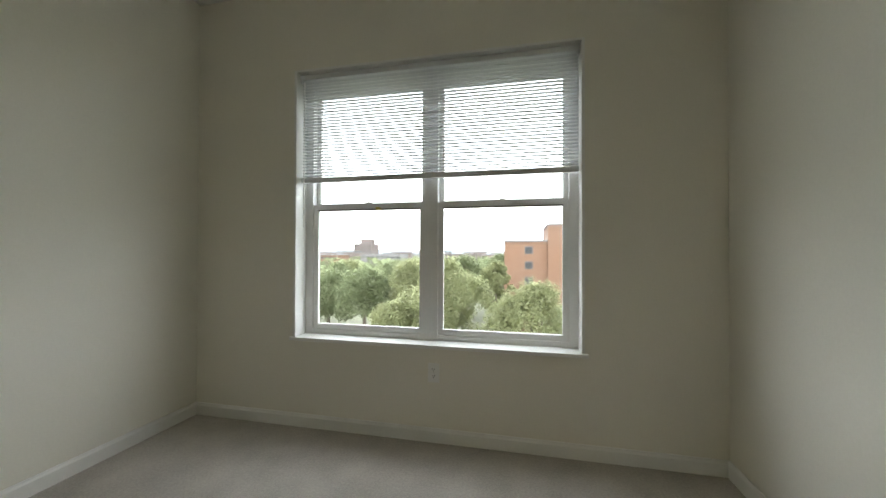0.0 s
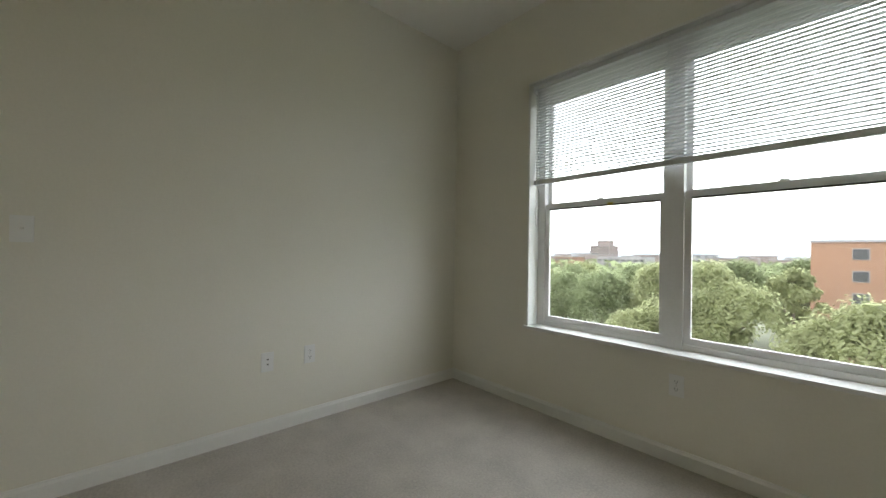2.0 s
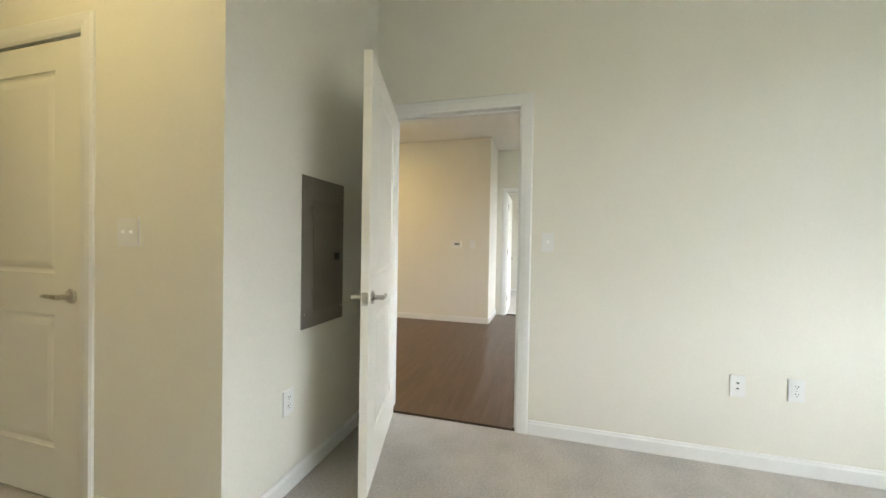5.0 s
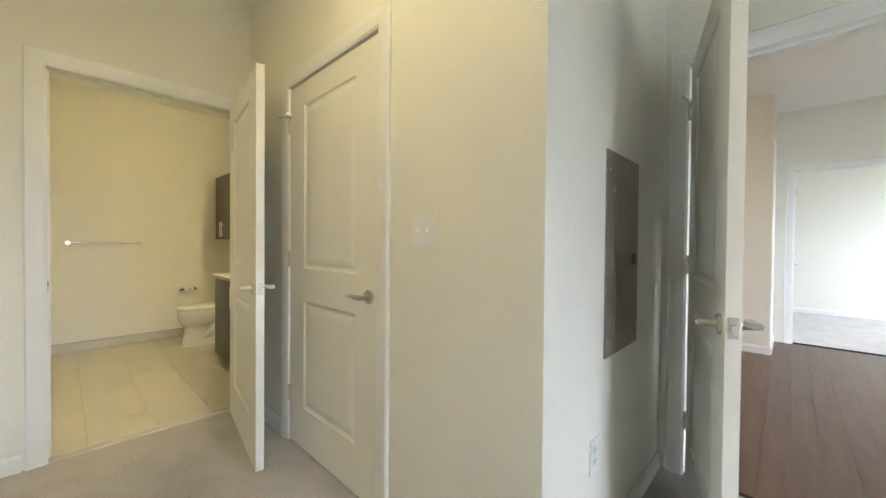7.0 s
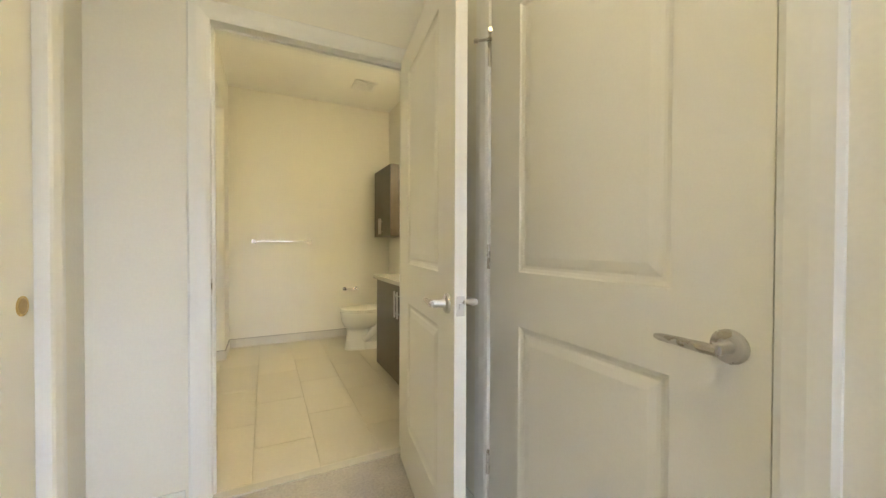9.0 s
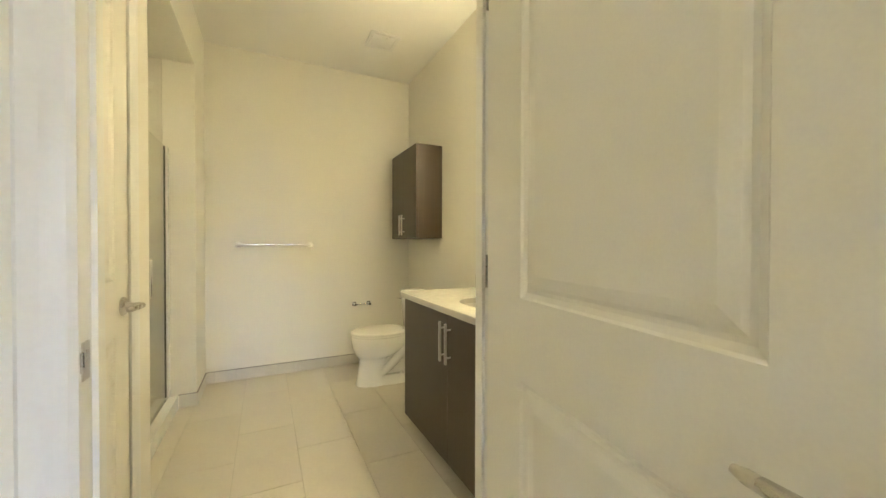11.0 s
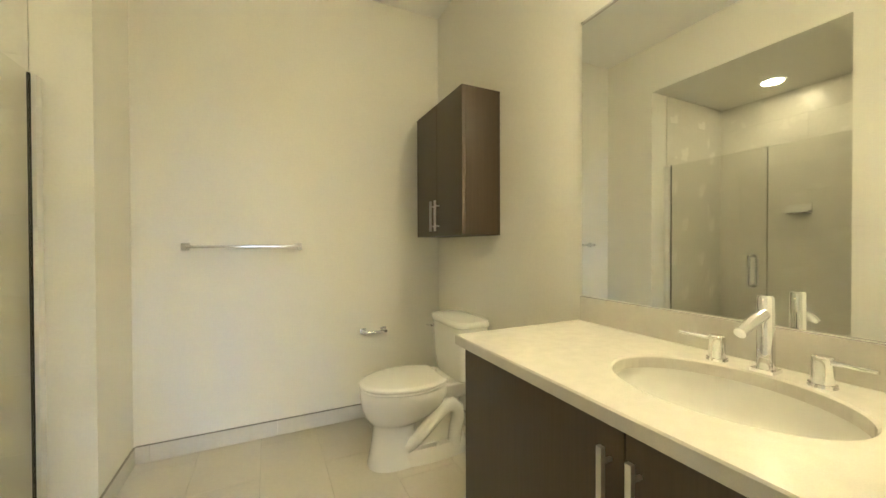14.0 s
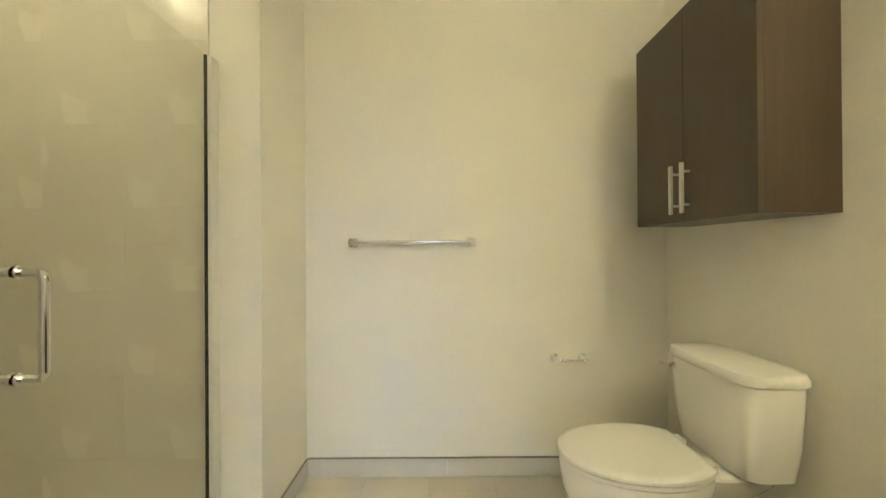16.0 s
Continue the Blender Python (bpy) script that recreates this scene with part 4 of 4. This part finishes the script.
def toilet():
    ob = thing("toilet", pose(-0.64, -2.075, 0), "white two-piece toilet, seat lid down", "toilet")
    # x runs out from the wall
    bm = bmesh.new()
    rows = [(0.0, 0.515, 0.142, 0.108, 2.6), (0.02, 0.515, 0.139, 0.105, 2.5), (0.08, 0.516, 0.125, 0.094, 2.3), (0.15, 0.516, 0.116, 0.087, 2.2), (0.19, 0.515, 0.114, 0.086, 2.1), (0.208, 0.510, 0.122, 0.094, 2.1), (0.222, 0.500, 0.144, 0.112, 2.1), (0.240, 0.487, 0.172, 0.134, 2.1),
            (0.265, 0.473, 0.200, 0.152, 2.1), (0.30, 0.461, 0.224, 0.167, 2.1), (0.345, 0.454, 0.238, 0.177, 2.1), (0.385, 0.452, 0.243, 0.180, 2.1), (0.393, 0.452, 0.239, 0.177, 2.1)]
    loft(bm, [oval(cx, 0, a, b, z, 48, p, 0.10) for z, cx, a, b, p in rows])
    part("bowl", bm, M_CERAMIC, ob, smooth=True)
    bm = bmesh.new()
    loft(bm, [oval(cx, 0, a, b, z, 32, 3.2) for z, cx, a, b in ((0.0, 0.315, 0.215, 0.118), (0.05, 0.315, 0.212, 0.115), (0.075, 0.315, 0.200, 0.104))])
    part("foot", bm, M_CERAMIC, ob, smooth=True)
    bm = bmesh.new()
    loft(bm, [oval(cx, 0, a, b, z, 32, 3.0) for z, cx, a, b in ((0.02, 0.31, 0.17, 0.066), (0.15, 0.31, 0.16, 0.062), (0.26, 0.29, 0.15, 0.070), (0.33, 0.27, 0.15, 0.085))])
    part("inner_body", bm, M_CERAMIC, ob, smooth=True)
    for s in (-1, 1):
        bm = bmesh.new()
        pts = [Vector(p) for p in ((0.47, s * 0.070, 0.085), (0.42, s * 0.086, 0.13), (0.36, s * 0.096, 0.19), (0.305, s * 0.098, 0.242), (0.262, s * 0.097, 0.272), (0.222, s * 0.096, 0.276), (0.190, s * 0.094, 0.25), (0.182, s * 0.092, 0.20), (0.196, s * 0.088, 0.14), (0.200, s * 0.074, 0.03))]
        tube(bm, pts, [0.030, 0.034, 0.036, 0.037, 0.038, 0.038, 0.038, 0.037, 0.036, 0.036], 18)
        part("trapway", bm, M_CERAMIC, ob, "white moulded trapway", True)
    bm = bmesh.new()
    loft(bm, [oval(cx, 0, a, b, z, 40, 3.2) for z, cx, a, b in ((0.295, 0.20, 0.11, 0.070), (0.325, 0.195, 0.14, 0.092), (0.355, 0.19, 0.155, 0.112), (0.388, 0.19, 0.162, 0.124), (0.396, 0.19, 0.158, 0.120))])
    part("tank_shelf", bm, M_CERAMIC, ob, smooth=True)
    bm = bmesh.new()
    loft(bm, [oval(0.118, -0.012, a, b, z, 48, 5.0) for z, a, b in ((0.398, 0.080, 0.160), (0.405, 0.085, 0.170), (0.50, 0.094, 0.184), (0.685, 0.102, 0.193), (0.69, 0.100, 0.191))])
    part("tank", bm, M_CERAMIC, ob, smooth=True)
    bm = bmesh.new()
    loft(bm, [oval(0.120, -0.012, a, b, z, 48, 5.0) for z, a, b in ((0.69, 0.106, 0.199), (0.695, 0.110, 0.203), (0.712, 0.110, 0.203), (0.724, 0.104, 0.197), (0.727, 0.093, 0.185))])
    part("tank_lid", bm, M_CERAMIC, ob, smooth=True)
    bm = bmesh.new()
    loft(bm, [seat_ring(a, b, z, 0.268) for z, a, b in ((0.395, 0.236, 0.176), (0.398, 0.240, 0.180), (0.407, 0.240, 0.180), (0.410, 0.237, 0.177))])
    part("seat", bm, M_SEAT, ob, smooth=True)
    bm = bmesh.new()
    loft(bm, [seat_ring(a, b, z, k) for z, a, b, k in ((0.4125, 0.239, 0.179, 0.264), (0.416, 0.243, 0.183, 0.262), (0.424, 0.242, 0.182, 0.262), (0.430, 0.234, 0.175, 0.268), (0.433, 0.215, 0.158, 0.280))])
    part("seat_lid", bm, M_SEAT, ob, smooth=True)
    part("flush_lever", tubes_bm(([(0.218, -0.15, 0.655), (0.234, -0.15, 0.655)], [0.012, 0.010], 14), ([(0.232, -0.15, 0.655), (0.238, -0.175, 0.653), (0.238, -0.205, 0.65)], [0.006, 0.0055, 0.006], 10)), M_CHROME, ob, "chrome flush lever", True)
    for s in (-1, 1):
        part("bolt_cap", tubes_bm(([(0.31, s * 0.095, 0.07), (0.31, s * 0.095, 0.085), (0.31, s * 0.095, 0.092)], [0.013, 0.012, 0.006], 14)), M_CERAMIC, ob, smooth=True)
        part("seat_hinge", boxes_bm((0.240, 0.272, s * 0.075 - 0.022, s * 0.075 + 0.022, 0.394, 0.424), bevel=0.006), M_SEAT, ob)
    return ob


toilet()

def wall_bar(name, m, half, label, category, r=0.0085, post=0.05, foot=0.024):
    ob = thing(name, m, label, category)
    for x in (-half, half):
        p = part("post", boxes_bm((x - foot, x + foot, -0.008, 0.0, -foot, foot), bevel=0.002), M_CHROME, ob)
        part("arm", tubes_bm(([(x, -0.006, 0), (x, -post - 0.012, 0)], [0.012, 0.011], 14)), M_CHROME, p, smooth=True)
    part("bar", tubes_bm(([(-half - 0.006, -post, 0), (half + 0.006, -post, 0)], r, 16)), M_CHROME, ob, smooth=True)
    return ob


wall_bar("towel_bar", pose(0.592, -2.62, 1.131, 0, 0, NORTH), 0.285, "chrome towel bar on the cream bathroom wall", "towel bar", 0.0095, foot=0.02)
wall_bar("toilet_paper_holder", pose(-0.155, -2.62, 0.57, 0, 0, NORTH), 0.068, "empty chrome toilet paper holder on the wall", "paper holder", 0.0075, 0.055, 0.018)


def vent():
    ob = thing("ceiling_vent", pose(-0.17, -1.975, HL), "square white ceiling exhaust fan grille", "exhaust vent")
    s = 0.115
    part("frame", boxes_bm((-s, s, -s, -s + 0.025, -0.012, 0), (-s, s, s - 0.025, s, -0.012, 0), (-s, -s + 0.025, -s + 0.025, s - 0.025, -0.012, 0), (s - 0.025, s, -s + 0.025, s - 0.025, -0.012, 0), bevel=0.002), M_PLASTIC, ob)
    part("backing", boxes_bm((-s + 0.02, s - 0.02, -s + 0.02, s - 0.02, -0.003, 0)), M_SLOT, ob)
    for i in range(13):
        y = -s + 0.033 + i * (2 * s - 0.066) / 12
        part("slat", boxes_bm((-s + 0.025, s - 0.025, y - 0.0035, y + 0.0035, -0.011, -0.004)), M_PLASTIC, ob)
    return ob


vent()


def downlight(m, label):
    ob = thing("recessed_light", m, label, "recessed light", "recessed lights")
    bm = bmesh.new()
    loft(bm, [oval(0, 0, r, r, z, 32) for r, z in ((0.085, 0.0), (0.085, -0.005), (0.068, -0.007), (0.064, -0.002))], False, False)
    part("trim_ring", bm, M_PLASTIC, ob, "white trim ring", True)
    part("lens", tubes_bm(([(0, 0, 0.0), (0, 0, -0.003)], 0.064, 32)), M_LENS, ob, "lit frosted lens")
    return ob


downlight(pose(1.765, -1.665, 2.385), "round lit recessed light over the shower")

# shower
GX = 1.275
setting("shower_curb", [(1.215, 1.335, -2.182, -1.058, -0.004, 0.088)], M_ACRYLIC, "white moulded shower curb", "shower curb", 0.012)
setting("shower_tray", [(1.336, 2.092, -2.182, -1.058, -0.02, 0.035)], M_ACRYLIC, "white acrylic shower floor", "shower tray")


def shower_glass():
    ob = thing("shower_enclosure", pose(GX, 0, 0), "frameless glass shower door with fixed panel", "shower enclosure")
    z0, z1 = 0.094, 1.786
    d = part("glass_door", boxes_bm((-0.004, 0.004, -2.132, -1.492, z0 + 0.012, z1)), M_SHOWER_GLASS, ob, "clear glass shower door")
    f = part("fixed_panel", boxes_bm((-0.004, 0.004, -1.486, -1.062, z0, z1)), M_SHOWER_GLASS, ob, "clear fixed glass panel")
    for g in (d, f):
        g.visible_shadow = False
    part("strike_seal", boxes_bm((-0.0045, 0.0045, -1.4910, -1.4875, z0 + 0.012, z1)), M_EDGE, d, "grey vinyl strip between door and panel")
    part("seal", boxes_bm((-0.005, 0.005, -2.136, -2.1315, z0 + 0.012, z1)), M_GASKET, d, "dark rubber edge seal")
    part("hinge_post", boxes_bm((-0.016, 0.016, -2.183, -2.142, z0, z1), bevel=0.003), M_ACRYLIC, ob, "pale hinge channel")
    part("wall_channel", boxes_bm((-0.010, 0.010, -1.066, -1.058, z0, z1)), M_CHROME, ob)
    part("bottom_channel", boxes_bm((-0.009, 0.009, -2.14, -1.066, 0.086, z0 + 0.002), bevel=0.002), M_CHROME, ob, "chrome bottom rail")
    for s in (-1, 1):
        y, za, zb, o = -1.57, 0.845, 1.055, s * 0.052
        pts = [(s * 0.004, y, za)] + bend((s * 0.035, y, za), (o, y, za), (o, y, za + 0.02)) + bend((o, y, zb - 0.02), (o, y, zb), (s * 0.035, y, zb)) + [(s * 0.004, y, zb)]
        part("handle", tubes_bm((pts, 0.0095, 14), ([(s * 0.004, y, za), (s * 0.010, y, za)], 0.014, 14), ([(s * 0.004, y, zb), (s * 0.010, y, zb)], 0.014, 14)), M_CHROME, d, "chrome D-shaped pull", True)
    return ob


shower_glass()
ob = thing("soap_dish", pose(2.09, -1.62, 1.40), "pale ceramic soap shelf on the shower wall", "soap dish")
part("shelf", boxes_bm((-0.075, 0.0, -0.075, 0.075, -0.018, 0.0), bevel=0.006), M_CERAMIC, ob)
part("back", boxes_bm((-0.012, 0.0, -0.075, 0.075, 0.0, 0.05), bevel=0.004), M_CERAMIC, ob)


# ---- outdoors ----
GZ = -14.0
setting("ground", [(-3000, 3000, 7.5, 4000, GZ - 1, GZ)], M_GROUND, "grass and planted ground below the window", "ground")
setting("road", [(-60, 40, 46, 54, GZ, GZ + 0.05)], M_PAVE, "grey asphalt road between trees", "road")


def building(m, w, d, h, wall_mat, label, rows=0, cols=0, win=(1.3, 1.2), first=1.6, storey=2.9, side=None, name="apartment_building"):
    """A block that stands on the ground; its front faces -y. Windows are sunk panes with frames."""
    ob = thing(name, m, label, "building")
    part("wall", boxes_bm((-w / 2, w / 2, 0, d, 0, h)), wall_mat, ob)
    part("roof", boxes_bm((-w / 2 - 0.15, w / 2 + 0.15, -0.15, d + 0.15, h, h + 0.35)), M_ROOF_FAR, ob)
    for r in range(rows):
        for c in range(cols):
            x = -w / 2 + w * (c + 0.5) / cols if side is None else side + c * 3.4
            z = h - first - storey * r
            f = part("window", boxes_bm((x - win[0] / 2 - 0.08, x + win[0] / 2 + 0.08, -0.05, 0.02, z - win[1] / 2 - 0.08, z + win[1] / 2 + 0.08)), M_CONC_FAR, ob)
            part("pane", boxes_bm((x - win[0] / 2, x + win[0] / 2, -0.08, -0.04, z - win[1] / 2, z + win[1] / 2)), M_WIN_FAR, f)
    return ob


building(pose(1.55, 74, GZ), 7.9, 16, 17.2, M_BRICK_FAR, "orange brick apartment block with stacked square windows", 5, 1, (1.35, 1.3), 1.55, 2.85, 0.55)
building(pose(11.55, 73.2, GZ), 12.0, 17, 20.2, M_BRICK_FAR, "taller plain orange brick block", 0, 0)
building(pose(-108.5, 195, GZ), 11, 14, 13.4, M_BRICK_FAR, "low orange brick building behind trees", 2, 5, (1.4, 1.3))
building(pose(-84, 212, GZ), 26, 14, 13.6, M_CONC_FAR, "long pale grey building behind trees", 2, 8, (2.0, 1.2))
building(pose(-150.2, 330, GZ), 18, 18, 23.0, M_BRICK_FAR2, "brown brick tower on the skyline", 4, 5, (1.8, 1.6))
building(pose(-148.5, 333, GZ), 11, 10, 27.5, M_BRICK_FAR2, "brown brick tower top on the skyline", 0, 0)
rnd = random.Random(5)
mats = [M_BRICK_FAR2, M_CONC_FAR, M_BRICK_FAR2, M_ROOF_FAR]
for i in range(46):
    dist = rnd.uniform(230, 620)
    az = -0.72 + 1.05 * (i + rnd.random()) / 46
    h = 13.6 + rnd.uniform(-2.0, 2.6) * dist / 400
    w = rnd.uniform(10, 34)
    building(pose(dist * math.sin(az), dist * math.cos(az), GZ, 0, 0, rnd.uniform(-25, 25)), w, 12, h, rnd.choice(mats), "far town building on the horizon", 2 if i % 2 else 0, max(2, int(w / 5)), (1.9, 1.5), name="town_building")


def far_hills():
    bm = bmesh.new()
    n = 120
    low, top = [], []
    for i in range(n + 1):
        a = -1.1 + 2.2 * i / n
        h = 14 + 9 * noise.noise(Vector((a * 3.1, 0.3, 0))) + 4 * noise.noise(Vector((a * 17, 2.3, 0)))
        low.append(bm.verts.new((1500 * math.sin(a), 1500 * math.cos(a), GZ)))
        top.append(bm.verts.new((1500 * math.sin(a), 1500 * math.cos(a), GZ + 10 + h)))
    for k in range(n):
        bm.faces.new((low[k], low[k + 1], top[k + 1], top[k]))
    # the haze of distance is put into the hills' pale blue-grey colour
    return tagged(part("backdrop_hills", bm, material("hazy_far_hills", (0.33, 0.37, 0.42), 1.0, var=0.1, scale=0.01, fine=0.1)), "hazy blue-grey hills on the horizon", "hills", kind="structure")


far_hills()


def tree(x, y, top, radius, mat, seed, label, leaves=3600, size=0.34):
    """A trunk with limbs and a crown of many small leaves in uneven clumps."""
    r = random.Random(seed)
    ob = thing("tree", pose(x + 0.04 * (y - 4), y, GZ), label, "tree", "trees below the window")
    h = top - GZ
    bm = bmesh.new()
    tube(bm, [(0, 0, 0), (0.1, 0.05, h * 0.3), (0.0, 0.1, h * 0.6), (0.05, 0.0, h * 0.85)], [0.38, 0.28, 0.17, 0.05], 9)
    clumps = []
    for i in range(90):
        a, u = r.uniform(0, 2 * math.pi), r.random()
        z = h * (0.36 + 0.60 * u)
        spread = radius * math.sqrt(max(0.03, 1 - ((u - 0.32) / 0.70) ** 2))
        q = spread * math.sqrt(r.uniform(0.08, 1.0)) * 0.85
        c = Vector((q * math.cos(a), q * math.sin(a), min(z, h - 0.6)))
        clumps.append((c, r.uniform(0.8, 1.4) * radius / 4.6))
        if i < 12:
            tube(bm, [(0, 0, h * r.uniform(0.3, 0.5)), c * 0.5 + Vector((0, 0, h * 0.2)), c], [0.12, 0.07, 0.02], 6)
    clumps.append((Vector((0, 0, h - 0.8)), 0.9 * radius / 4.2))
    part("trunk", bm, M_BARK, ob)
    vs, fs = [], []
    for k in range(leaves):
        c, cr = clumps[k % len(clumps)]
        d = Vector((r.gauss(0, 1), r.gauss(0, 1), r.gauss(0, 0.8))).normalized()
        p = c + d * cr * (r.uniform(0.35, 1.0) ** 0.5)
        nrm = (d + Vector((r.uniform(-0.6, 0.6), r.uniform(-0.6, 0.6), r.uniform(0.0, 0.9)))).normalized()
        a, b = frame_axes(nrm)
        t = r.uniform(0, math.pi)
        a, b = a * math.cos(t) + b * math.sin(t), b * math.cos(t) - a * math.sin(t)
        s = size * r.uniform(0.6, 1.25)
        i = len(vs)
        vs += [p - a * s, p - b * s * 0.62 + nrm * s * 0.1, p + a * s, p + b * s * 0.62 + nrm * s * 0.1]
        fs.append((i, i + 1, i + 2, i + 3))
    me = bpy.data.meshes.new("crown")
    me.from_pydata([tuple(v) for v in vs], [], fs)
    me.materials.append(mat)
    crown = new("crown", me)
    crown.parent = ob
    return ob


tree(0.6, 33, -1.3, 4.3, M_LEAF, 11, "large light green leafy tree close to the building", 30000, 0.125)
tree(-7.6, 38, 0.7, 4.6, M_LEAF, 12, "tall light green leafy tree", 30000, 0.13)
tree(-12.2, 37, -3.4, 3.4, M_LEAF, 13, "lower light green leafy tree", 16000, 0.13)
for i, (x, y, top, rad) in enumerate(((-21, 66, -0.6, 5.5), (-28, 62, -1.8, 5.5), (-36, 64, -2.4, 6.0), (-43, 70, -2.6, 6.0), (-15, 84, 0.2, 6.0), (-24, 96, -0.8, 6.5), (-33, 104, -1.2, 6.5), (-8, 96, 0.6, 6.0), (-51, 92, -2.0, 7.0), (-5.5, 62, -0.2, 3.2), (6, 52, -5.0, 4.5), (-44, 118, -1.5, 7.0), (-62, 120, -2.0, 7.0), (-72, 110, -2.5, 7.0))):
    tree(x, y, top, rad, M_LEAF2 if i % 3 else M_LEAF, 20 + i, "deep green leafy street tree" if i % 3 else "pale green leafy street tree", 9000, 0.23)


def far_woods():
    r = random.Random(9)
    vs, fs = [], []
    for k in range(15000):
        d, a = r.uniform(130, 420), r.uniform(-0.75, 0.35)
        p = Vector((d * math.sin(a), d * math.cos(a), GZ + r.uniform(2, 10.5) + 1.4 * math.sin(a * 60 + d * 0.06)))
        u, v = frame_axes(Vector((r.uniform(-1, 1), r.uniform(-1, 1), r.uniform(0.2, 1))))
        s = r.uniform(0.9, 2.0)
        i = len(vs)
        vs += [p - u * s, p - v * s * 0.7, p + u * s, p + v * s * 0.7]
        fs.append((i, i + 1, i + 2, i + 3))
    me = bpy.data.meshes.new("far_woods")
    me.from_pydata([tuple(v) for v in vs], [], fs)
    me.materials.append(M_LEAF2)
    return tagged(new("far_woods", me), "distant green tree canopy between town buildings", "woods", kind="stuff")


far_woods()


# ---- pieces of floors and walls ----
def pieces(parent, name, mat, cells, axes, proud, gap, bevel=0.0012):
    """Tiles or planks in a plane: cells of (u0, u1, v0, v1); axes: maps (u, v, depth) into the world. Alike sizes share a mesh."""
    shared = {}
    for u0, u1, v0, v1 in cells:
        key = (round(u1 - u0, 3), round(v1 - v0, 3))
        if key not in shared:
            a, b = (u1 - u0 - gap) / 2, (v1 - v0 - gap) / 2
            bm = bmesh.new()
            ring = lambda k, d: [Vector(axes(x, y, d)) - Vector(axes(0, 0, 0)) for x, y in ((-a + k, -b + k), (a - k, -b + k), (a - k, b - k), (-a + k, b - k))]
            loft(bm, [ring(0, -0.001), ring(0, proud - bevel), ring(bevel, proud)], False, True)
            shared[key] = mesh_of(name, bm, mat)
        ob = new(name, shared[key])
        ob.parent = parent
        ob.location = axes((u0 + u1) / 2, (v0 + v1) / 2, 0)


def laid(u0, u1, v0, v1, du, dv, shift, start_u=0.0, start_v=0.0):
    """Rows of du, cut into lengths of dv and shifted row by row, clipped to a rectangle."""
    cells, i = [], 0
    u = start_u
    while u < u1 - 1e-6:
        v = start_v + (shift * i) % dv - dv
        while v < v1 - 1e-6:
            c = (max(u, u0), min(u + du, u1), max(v, v0), min(v + dv, v1))
            if c[1] - c[0] > 0.012 and c[3] - c[2] > 0.012:
                cells.append(c)
            v += dv
        u += du
        i += 1
    return cells


objs = bpy.data.objects
pieces(objs["floor_bathroom"], "tile", M_TILE, laid(-0.64, 1.215, -2.62, -0.051, 0.305, 0.61, 0.305, -0.705, -2.82), lambda u, v, d: (u, v, -0.004 + d), 0.004, 0.0018)
pieces(objs["wall_bath_south"], "base_tile", M_BASE_TILE, laid(-0.64, 1.11, 0.0, 0.09, 0.61, 0.09, 0.0, -0.79, 0.0), lambda u, v, d: (u, -2.62 + d, v), 0.009, 0.002)
pieces(objs["wall_bath_east"], "base_tile", M_BASE_TILE, [(-2.611, -2.19, 0.0, 0.09)], lambda u, v, d: (1.11 - d, u, v), 0.009, 0.002)
pieces(objs["wall_bath_east"], "base_tile", M_BASE_TILE, [(1.102, 1.213, 0.0, 0.09)], lambda u, v, d: (u, -2.19 + d, v), 0.009, 0.002)
pieces(objs["wall_bath_west"], "base_tile", M_BASE_TILE, laid(-2.611, -1.264, 0.0, 0.09, 0.61, 0.09, 0.0, -2.611, 0.0), lambda u, v, d: (-0.64 + d, u, v), 0.009, 0.002)
pieces(objs["wall_shower_back"], "tile", M_SHOWER_TILE, laid(0.035, 2.383, -2.182, -1.058, 0.305, 0.61, 0.305, 0.035, -2.182), lambda v, u, d: (2.1 - d, u, v), 0.008, 0.0005, 0.0003)
pieces(objs["wall_shower_back"], "tile", M_SHOWER_TILE, laid(0.035, 2.383, 1.296, 2.09, 0.305, 0.61, 0.305, 0.035, 1.296), lambda v, u, d: (u, -2.19 + d, v), 0.008, 0.0005, 0.0003)
pieces(objs["wall_shower_back"], "tile", M_SHOWER_TILE, laid(0.035, 2.383, 1.296, 2.09, 0.305, 0.61, 0.305, 0.035, 1.296), lambda v, u, d: (u, -1.05 - d, v), 0.008, 0.0005, 0.0003)
pieces(objs["floor_living"], "plank", M_PLANK, laid(0.4, 5.2, -5.08, -1.268, 0.125, 1.22, 0.43, 0.4, -5.08), lambda v, u, d: (u, v, -0.004 + d), 0.004, 0.0007, 0.0005)

setting("base_trim", [(-0.631, 1.101, -2.6195, -2.609, 0.09, 0.0935), (1.1, 1.1095, -2.609, -2.18, 0.09, 0.0935), (1.1095, 1.213, -2.1895, -2.18, 0.09, 0.0935), (-0.6395, -0.63, -2.609, -1.264, 0.09, 0.0935)], M_EDGE, "dull metal edge strip along the base tiles", "edge trim")
